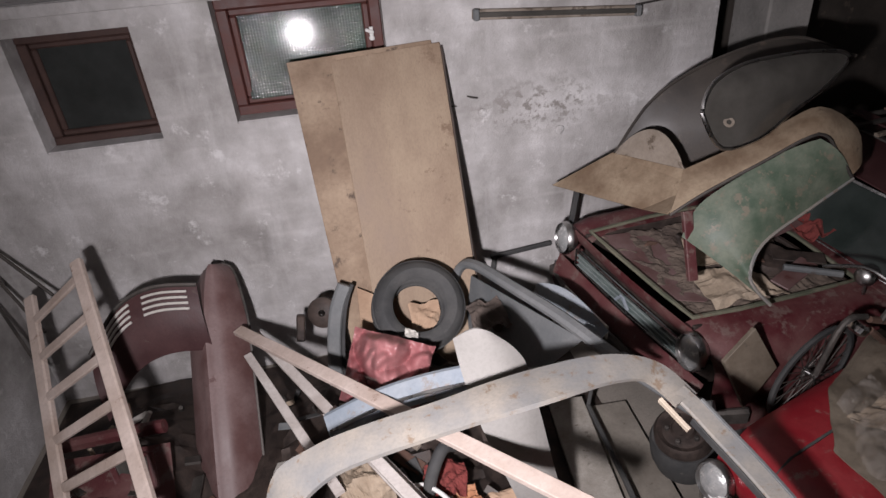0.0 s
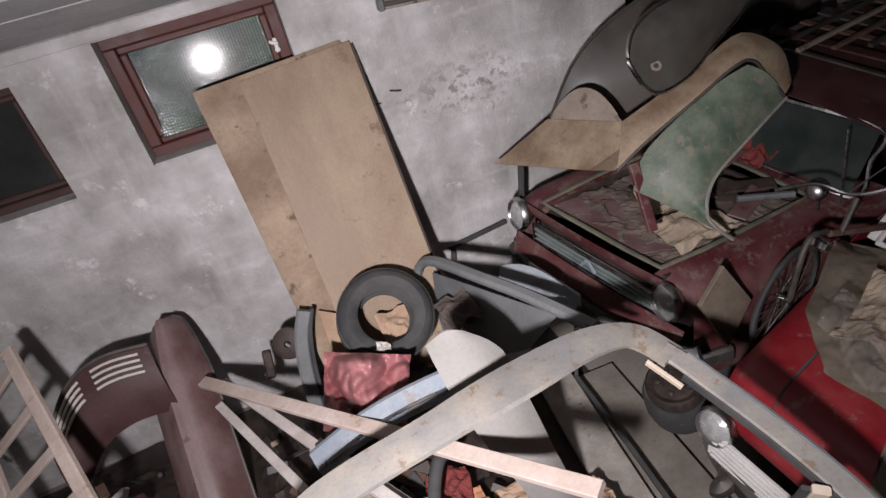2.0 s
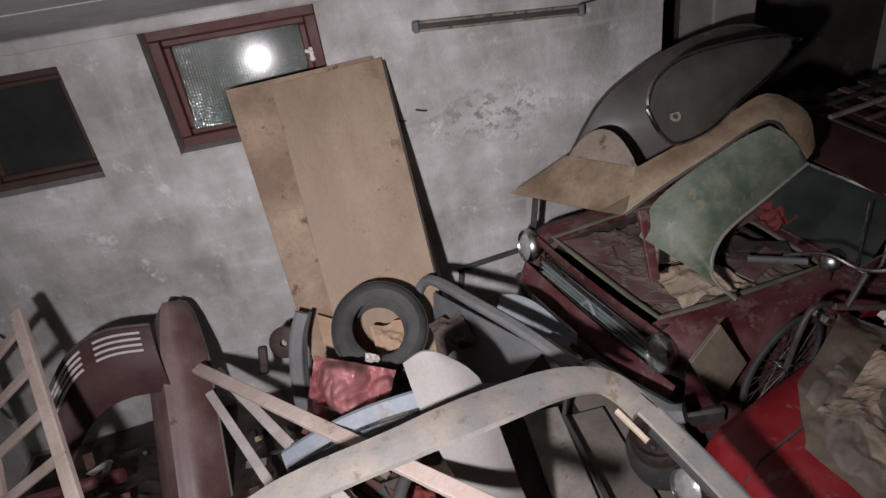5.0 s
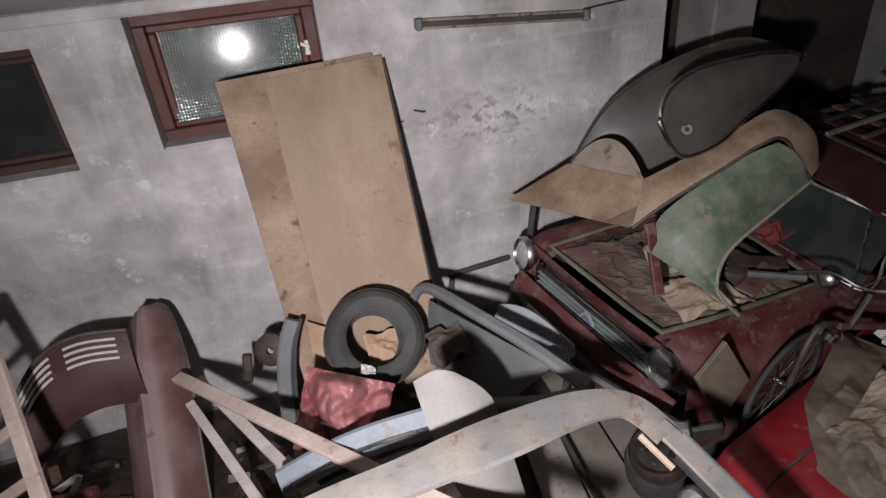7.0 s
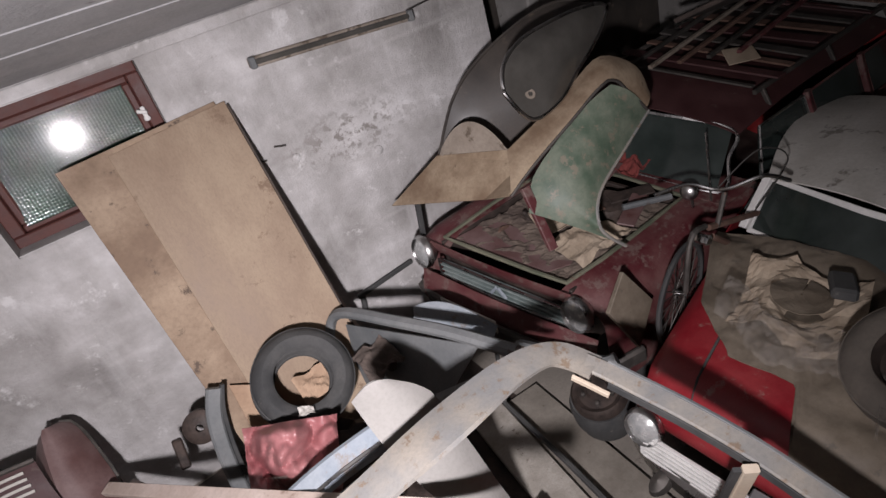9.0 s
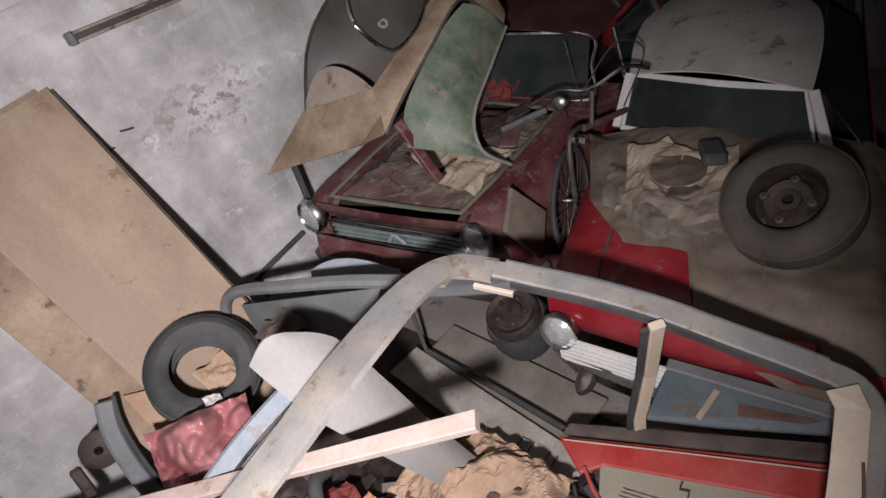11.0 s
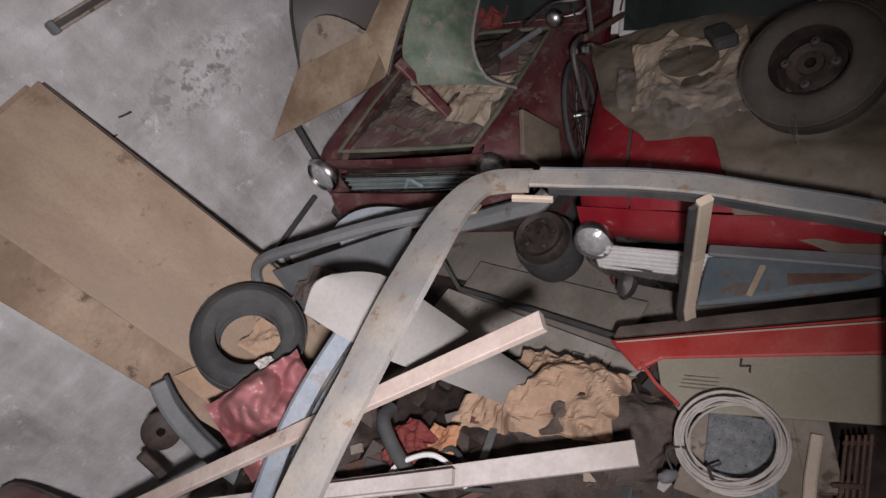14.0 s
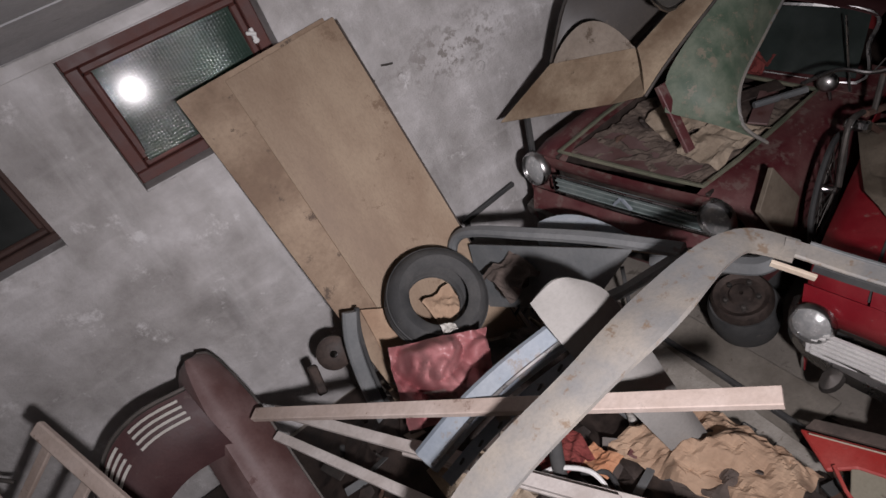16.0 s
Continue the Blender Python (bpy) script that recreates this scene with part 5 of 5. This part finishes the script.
for k, (a, b) in enumerate((((-2.86, -0.10, 1.32), (-2.50, -0.30, 0.98)), ((-2.86, -0.12, 1.10), (-2.60, -0.35, 0.78)), ((-2.86, -0.2, 0.95), (-2.62, -0.5, 0.6)))):
    solo("iron_rod", tube([a, lerp(a, b, 0.5), b], 0.010, 6), STEEL, "thin dark iron rod leaning in the corner", "rod", "iron rods")
post = thing("grey_pillar_piece", (-0.98, -0.66, 0.2), "dark grey car pillar standing against the wall", "car body part")
part("pillar", sweep(curve_points([(-0.90, -0.62, 0.94), (-0.97, -0.66, 0.80), (-1.02, -0.72, 0.56), (-1.05, -0.80, 0.20)], 5), rect(0.075, 0.035, 0.3), (0.2, -1, 0.4)), GREYPAINT, post, "", True)
part("seal", sweep(curve_points([(-0.86, -0.61, 0.93), (-0.92, -0.65, 0.80), (-0.97, -0.71, 0.56), (-1.0, -0.79, 0.20)], 5), rect(0.02, 0.03), (0.2, -1, 0.4)), RUBBER, post)
disc = thing("brake_plate", (-1.15, -0.52, 0.5), "dark round brake plate against the wall", "brake part")
part("plate", lathe([(0.02, 0.02), (0.06, 0.018), (0.09, 0.0), (0.09, -0.03), (0.06, -0.012), (0.02, -0.01)], 28, turn_to((-1.06, -0.50, 0.70), (-0.2, -0.8, 0.4))), OIL, disc, "", True)
part("lever", boxes([((-1.20, -0.50, 0.62), (0.05, 0.05, 0.16), (-15, 10, 0))], 0.008), OIL, disc)

# ---- floor between the cars ----
drum = thing("brake_drum", (0.68, -1.46, 0.0), "dark dusty wheel with drum standing on the floor", "wheel")
DM = turn_to((0.64, -1.545, 0.36), (-0.22, -0.10, 0.95))
part("tyre", lathe([(0.10, -0.23), (0.15, -0.24), (0.165, -0.17), (0.165, -0.08), (0.15, -0.04), (0.12, -0.05)], 36, DM), RUBBER, drum, "", True)
dr = part("drum", lathe([(0.01, 0.03), (0.05, 0.03), (0.06, 0.01), (0.10, 0.005), (0.125, 0.02), (0.14, 0.0), (0.14, -0.07), (0.01, -0.07)], 36, DM), OIL, drum, "", True)
for k in range(5):
    a = 6.28318 * k / 5
    part("stud", lathe([(0.003, 0.02), (0.011, 0.018), (0.013, 0), (0.003, 0)], 10, DM @ pose(0.075 * math.cos(a), 0.075 * math.sin(a), 0.006)), STEEL, dr)
for a, b, w, h, m_, lab in (((0.26, -0.95, 0.10), (0.13, -2.25, 0.10), 0.21, 0.03, PALEPLANK, "grey weathered plank lying on the scrap"), ((0.47, -1.00, 0.05), (0.42, -2.05, 0.05), 0.30, 0.02, DUSTFLOOR, "dusty brown plank lying on the floor")):
    solo("plank", sweep([a, lerp(a, b, 0.5), b], rect(w, h, 0.1)), m_, lab, "plank", "planks")
solo("bent_iron_bar", sweep([(0.44, -0.98, 0.42), (0.35, -1.08, 0.16), (0.33, -1.60, 0.15), (0.29, -2.15, 0.15)], rect(0.022, 0.03), (0, 0, 1)), RUBBER, "black bent iron bar lying over planks", "bar")
solo("bumper_end", sweep(curve_points([(0.44, -1.22, 0.60), (0.50, -1.38, 0.61), (0.57, -1.55, 0.62), (0.615, -1.66, 0.63), (0.66, -1.70, 0.65)], 6), rect(0.10, 0.075, 0.42), (-0.3, 0, 0.95)), GREYPAINT, "dull grey rounded bumper end between the cars", "bumper", "", "", True)

rp = thing("red_door_panel", (0.3, -2.6, 0.0), "door panel with red trim and olive card", "door panel")
part("card", slab([(0.19, -2.30, 0.316), (0.44, -3.0, 0.318), (0.15, -3.03, 0.305), (-0.01, -2.46, 0.312), (0.06, -2.37, 0.316)], 0.012), OLIVE, rp)
part("trim_band", slab([(0.184, -2.115, 0.330), (0.53, -2.98, 0.335), (0.385, -2.995, 0.330), (0.165, -2.335, 0.326), (0.09, -2.27, 0.326)], 0.022, 0.006), REDTRIM, rp, "red painted trim band")
part("trim_edge", sweep([(0.11, -2.285, 0.345), (0.05, -2.36, 0.343), (-0.005, -2.465, 0.338)], rect(0.013, 0.012)), REDTRIM, rp, "narrow red edge")
part("trim_ridge", sweep([(0.168, -2.16, 0.354), (0.325, -2.56, 0.357), (0.485, -2.978, 0.357)], rect(0.004, 0.006)), CREAM, rp, "thin pale bead")
part("dirty_top", slab([(0.25, -2.13, 0.338), (0.60, -2.965, 0.345), (0.535, -2.98, 0.340), (0.20, -2.125, 0.332)], 0.018), DARKCLOTH, rp, "dirty dark upper edge")
for k in range(4):
    part("scuff", sweep([(0.115 - 0.016 * k, -2.44, 0.332), (0.14 - 0.016 * k, -2.56, 0.333)], rect(0.003, 0.002)), OLDWOOD, rp)
part("clip", sweep([(0.235, -2.60, 0.335), (0.205, -2.605, 0.337), (0.215, -2.635, 0.337), (0.19, -2.64, 0.335)], rect(0.006, 0.004)), STEEL, rp)
case = thing("blue_door", (0.55, -2.7, 0.3), "faded blue grey car door lying by the red car", "car door")
part("skin", slab([(0.55, -2.41, 0.47), (0.34, -2.43, 0.44), (0.42, -2.65, 0.44), (0.55, -2.97, 0.45), (0.60, -2.97, 0.47)], 0.03, 0.008), BLUECASE, case)
part("grey_top", slab([(0.58, -2.41, 0.506), (0.53, -2.42, 0.506), (0.565, -2.97, 0.506), (0.62, -2.97, 0.512)], 0.02, 0.006), GREYPAINT, case, "dusty grey upper edge")
part("strap", boxes([((0.47, -2.60, 0.488), (0.13, 0.022, 0.01), (0, -8, -6))], 0.003), TANPAPER, case)
part("rust_patch", slab([(0.47, -2.70, 0.488), (0.53, -2.68, 0.492), (0.58, -2.95, 0.495), (0.53, -2.88, 0.488)], 0.005, 0), RUST, case, "rusty bare metal patch")
solo("printed_card", boxes([((0.66, -2.80, 0.66), (0.01, 0.14, 0.09), (0, 20, 8))], 0.002), REDTRIM, "small red printed card on the red car", "card")

# brown paper heap, cable ring, woven mat
heap = thing("paper_bundle", (-0.15, -2.0, 0.0), "big crumpled brown paper bundle on the scrap", "paper")


def bundle(u, v):
    p = lerp(lerp((-0.50, -1.66, 0.20), (0.06, -1.76, 0.22), u), lerp((-0.30, -2.46, 0.20), (0.06, -2.44, 0.20), u), v)
    return p + Vector((0, 0, 0.16 * math.sin(math.pi * u) * math.sin(math.pi * (0.1 + 0.8 * v))))


part("paper", crumpled(lambda u, v: bundle(0.20 + 0.80 * u, 0.80 * v) + Vector((0, 0, 0.075)), 40, 40, 0.065, 4.0, 1.0), PAPER, heap)
part("dark_wrapping", crumpled(lambda u, v: bundle(u, 0.15 + 0.85 * v), 44, 44, 0.045, 4.2, 5.0), DARKCLOTH, heap, "dark dusty wrapping")
part("jar_lid", lathe([(0.002, 0.02), (0.05, 0.02), (0.06, 0.01), (0.06, -0.02), (0.002, -0.02)], 28, turn_to((-0.14, -2.16, 0.36), (-0.3, -0.5, 0.8))), OIL, heap, "round rusty lid", True)
ringob = thing("cable_coil", (0.08, -2.62, 0.05), "ring of grey cable lying on the scrap", "cable")
random.seed(9)
for k in range(13):
    rr, ph, cz = 0.152 + random.uniform(-0.016, 0.016), random.uniform(0, 6), 0.335 + 0.0045 * k
    cx, cy = 0.05 + random.uniform(-0.01, 0.01), -2.60 + random.uniform(-0.01, 0.01)
    loop_ = [(cx + rr * math.cos(6.28318 * i / 36), cy + rr * math.sin(6.28318 * i / 36), cz + 0.008 * math.sin(6.28318 * i / 18 + ph)) for i in range(36)]
    part("turn", tube(loop_, 0.0042, 6, True), CABLE, ringob, "", True)
part("tie", tube([(-0.09, -2.62, 0.33), (-0.10, -2.60, 0.40), (-0.07, -2.58, 0.40), (-0.07, -2.60, 0.33)], 0.006, 6), WIRE, ringob)
mat_ob = thing("woven_mat", (0.05, -2.65, 0.1), "grey woven mat under the cable ring", "mat")
part("mat", slab([(0.16, -2.52, 0.275), (0.18, -2.74, 0.275), (-0.10, -2.80, 0.275), (-0.10, -2.58, 0.275)], 0.008), MESHGREY, mat_ob)
ringob.location += Vector((-0.13, -0.06, 0.0))
mat_ob.location += Vector((-0.11, -0.02, 0.0))
solo("worn_plank", sweep([(0.24, -2.78, 0.255), (-0.1, -2.92, 0.255)], rect(0.10, 0.02)), OLDWOOD, "worn pale plank beside the woven mat", "plank")
solo("scuffed_board", slab([(0.13, -2.50, 0.262), (0.16, -2.86, 0.262), (-0.24, -2.93, 0.262), (-0.26, -2.52, 0.262)], 0.012), OLDWOOD, "scuffed grey wooden board under the woven mat", "board")
solo("flaking_stick", sweep([(0.06, -2.865, 0.285), (-0.08, -2.88, 0.287), (-0.20, -2.90, 0.285)], rect(0.035, 0.012, 0.4)), CREAM, "flaking pale wooden stick lying on scuffed board", "stick")
grate = thing("rusty_grate", (0.0, -2.98, 0.25), "rust brown slatted grate leaning by the door panel", "grate")
for k in range(5):
    part("bar", sweep([(0.08, -2.94 - 0.016 * k, 0.30 + 0.012 * k), (-0.24, -2.975 - 0.016 * k, 0.27 + 0.012 * k)], rect(0.008, 0.014)), RUST, grate)
for x in (0.06, -0.08, -0.22):
    part("cross_bar", sweep([(x, -2.935, 0.285), (x, -3.01, 0.345)], rect(0.012, 0.008)), RUST, grate)
plug = thing("mains_plug", (-0.26, -2.56, 0.30), "dull grey plug on a dark flex beside the coil", "plug")
part("body", lathe([(0.002, 0.03), (0.016, 0.028), (0.022, 0.0), (0.012, -0.035), (0.002, -0.04)], 16, turn_to((-0.255, -2.52, 0.34), (-0.6, 0.3, 0.5))), GREYPAINT, plug, "", True)
part("flex", tube(curve_points([(-0.235, -2.53, 0.35), (-0.19, -2.50, 0.38), (-0.16, -2.55, 0.38), (-0.20, -2.60, 0.36), (-0.16, -2.66, 0.36)], 6), 0.004, 6), WIRE, plug, "", True)
solo("orange_paper", crumpled(quad((-0.54, -1.66, 0.44), (-0.44, -1.66, 0.46), (-0.42, -1.80, 0.46), (-0.52, -1.80, 0.42)), 14, 14, 0.03, 7, 5.5), ORANGEPAPER, "torn orange paper beside the brown bundle", "paper")
solo("black_hose", tube(curve_points([(-0.50, -1.58, 0.62), (-0.56, -1.62, 0.66), (-0.62, -1.68, 0.60), (-0.66, -1.72, 0.48)], 7), 0.028, 12), RUBBER, "thick black rubber hose bent over red cloth", "hose", "", "", True)
solo("torn_tube_end", lathe([(0.03, 0.05), (0.038, 0.045), (0.042, -0.06), (0.034, -0.06)], 20, turn_to((-0.78, -1.62, 0.46), (0.5, -0.6, 0.3))), TANPAPER, "short pale cardboard tube among the scrap", "tube", "", "", True)
stamp = thing("stamped_mark", (0.17, -1.90, 0.117), "faint grey unreadable stamp on the weathered plank", "mark")
for k, (dx, dy) in enumerate(((0.0, 0.0), (0.0, -0.06), (0.0, -0.15), (0.0, -0.19))):
    part("bar", boxes([((0.165 + dx, -1.86 + dy, 0.1175), (0.055, 0.006, 0.003))], 0), INK, stamp)
for dx in (-0.028, 0.028):
    part("bar", boxes([((0.165 + dx, -1.89, 0.1175), (0.006, 0.06, 0.003))], 0), INK, stamp)
solo("white_hoop", tube(curve_points([(-0.745, -1.637, 0.48), (-0.66, -1.69, 0.54), (-0.575, -1.80, 0.55), (-0.57, -1.89, 0.51), (-0.60, -1.94, 0.45)], 7), 0.010, 8), WHITE, "white plastic hoop among the scrap", "hoop", "", "", True)
solo("red_rag", crumpled(quad((-0.66, -1.50, 0.46), (-0.46, -1.54, 0.46), (-0.48, -1.72, 0.46), (-0.68, -1.68, 0.46)), 20, 20, 0.04, 7, 2.2), REDCLOTH, "bright red rag lying among the scrap", "rag")
for k in range(3):
    a = Vector((-0.74 + 0.09 * k, -1.60 - 0.05 * (k % 3), 0.40))
    solo("rubber_hose", tube(curve_points([a, a + Vector((0.06, -0.10, 0.05)), a + Vector((0.03, -0.22, 0.04)), a + Vector((0.10, -0.32, -0.06))], 6), 0.007 + 0.002 * (k % 3), 7), RUBBER, "black rubber hose curled among the scrap", "hose", "hoses in the scrap", "", True)
solo("beige_canvas", crumpled(quad((-1.05, -1.30, 0.50), (-0.82, -1.36, 0.50), (-0.78, -1.78, 0.52), (-1.0, -1.80, 0.50)), 24, 24, 0.04, 5, 12.0), TANPAPER, "crumpled beige canvas under the battens", "canvas")

# tyres and hoses by the far side
for k, (x, y, z, ax) in enumerate(((1.86, -3.20, 0.10, (0, 0.05, 1)), (1.85, -3.21, 0.28, (0.05, 0, 1)), (1.86, -3.20, 0.46, (-0.04, 0.05, 1)), (1.85, -3.20, 0.64, (0.02, 0.03, 1)))):
    m = turn_to((x, y, z), ax)
    t3 = thing("stacked_tyre", (x, y, z), "dusty worn tyre in a stack on the floor", "tyre", "stacked tyres")
    part("carcass", lathe(tyre_profile(0.27, 0.16, 0.17), 40, m), DUSTRUBBER, t3, "", True)
for k in range(5):
    x, y = 2.3 + 0.20 * k, -3.25
    solo("hanging_hose", tube(curve_points([(x, y, 1.11), (x + 0.05, y - 0.05, 0.7), (x + 0.1, y + 0.06, 0.45), (x + 0.15, y, 0.8), (x + 0.13, y, 1.11)], 6), 0.016, 8), RUBBER, "black rubber hose hanging beside the car", "hose", "hoses", "", True)
shelf = thing("wire_rack", (2.8, -3.0, 0.0), "dark iron rack standing behind the stacked tyres", "rack")
for x in (2.3, 2.8, 3.3):
    part("upright", sweep([(x, -3.25, 0.0), (x, -3.25, 1.15)], rect(0.03, 0.03)), STEEL, shelf)
for z in (0.4, 0.8, 1.1):
    part("cross_bar", sweep([(2.25, -3.25, z), (3.35, -3.25, z)], rect(0.025, 0.025)), STEEL, shelf)
for y, z, w, h in ((-1.25, 0.92, 0.55, 0.42),):
    solo("red_board", boxes([((3.74, y, z), (0.04, w, h), (3, 0, 0))], 0.006), SIGNRED, "flat crimson board hanging on the back wall", "board")
redtank = thing("red_drum", (3.5, -0.62, 0.0), "crimson metal drum standing by back wall", "drum")
part("drum", lathe([(0.01, 1.05), (0.20, 1.05), (0.215, 1.04), (0.215, 0.72), (0.222, 0.70), (0.215, 0.68), (0.215, 0.36), (0.222, 0.34), (0.215, 0.32), (0.215, 0.0), (0.01, 0.0)], 32, Matrix.Translation((3.5, -0.62, 0))), SIGNRED, redtank, "", True)


# ---- scrap heap under everything ----
def mound(x, y):
    h = 0.44 * math.exp(-(((x + 0.85) / 0.55) ** 2 + ((y + 0.95) / 0.55) ** 2))
    h += 0.26 * math.exp(-(((x + 0.30) / 0.40) ** 2 + ((y + 0.95) / 0.32) ** 2))
    h += 0.30 * math.exp(-(((x + 0.45) / 0.50) ** 2 + ((y + 1.85) / 0.50) ** 2))
    h += 0.36 * math.exp(-(((x + 2.12) / 0.34) ** 2 + ((y + 0.95) / 0.60) ** 2))
    h += 0.24 * math.exp(-(((x - 0.12) / 0.26) ** 2 + ((y + 2.65) / 0.40) ** 2))
    return h


base = bmesh.new()
gx, gy = 70, 64
grid = [[None] * (gy + 1) for _ in range(gx + 1)]
for i in range(gx + 1):
    for j in range(gy + 1):
        x, y = -2.85 + 3.35 * i / gx, -3.2 + 3.15 * j / gy
        q = Vector((x, y, 0))
        h = mound(x, y)
        grid[i][j] = base.verts.new((x, y, 0.004 + h + min(1, h * 4) * 0.10 * abs(noise.noise(q * 9)) + min(1, h * 4) * 0.05 * noise.noise(q * 23)))
for i in range(gx):
    for j in range(gy):
        base.faces.new((grid[i][j], grid[i + 1][j], grid[i + 1][j + 1], grid[i][j + 1]))
solo("scrap_heap", base, OIL, "dark oily heap of small scrap on the floor", "scrap", "", "stuff", True)
random.seed(21)
for mat_, count in ((STEEL, 70), (RUST, 60), (OLDWOOD, 22), (RUBBER, 40), (DUSTWHITE, 16), (MAROON, 14), (GREYPAINT, 26), (TANPAPER, 14)):
    bits = bmesh.new()
    for _ in range(count):
        x, y = random.uniform(-2.5, 0.35), random.uniform(-2.75, -0.5)
        h = mound(x, y)
        if h < 0.10 or math.hypot(x + 0.5, y + 0.8) < 0.34 or math.hypot(x + 0.7, y + 1.0) < 0.22 or math.hypot(x - 0.05, y + 2.6) < 0.26:
            continue
        s = (random.uniform(0.04, 0.20), random.uniform(0.02, 0.08), random.uniform(0.003, 0.016))
        m = pose(x, y, h + 0.05, random.uniform(-32, 32), random.uniform(-32, 32), random.uniform(0, 180))
        if random.random() < 0.45:
            r = random.uniform(0.006, 0.022)
            bmesh.ops.create_cone(bits, cap_ends=True, segments=10, radius1=r, radius2=r * random.uniform(0.5, 1), depth=s[0], matrix=m)
        else:
            bmesh.ops.create_cube(bits, size=1, matrix=m @ Matrix.Diagonal((*s, 1)))
    bmesh.ops.bevel(bits, geom=bits.edges[:], offset=0.003, segments=1, affect="EDGES", clamp_overlap=True)
    solo("small_scrap", bits, mat_, "loose small scrap pieces lying on the heap", "scrap", "", "stuff")
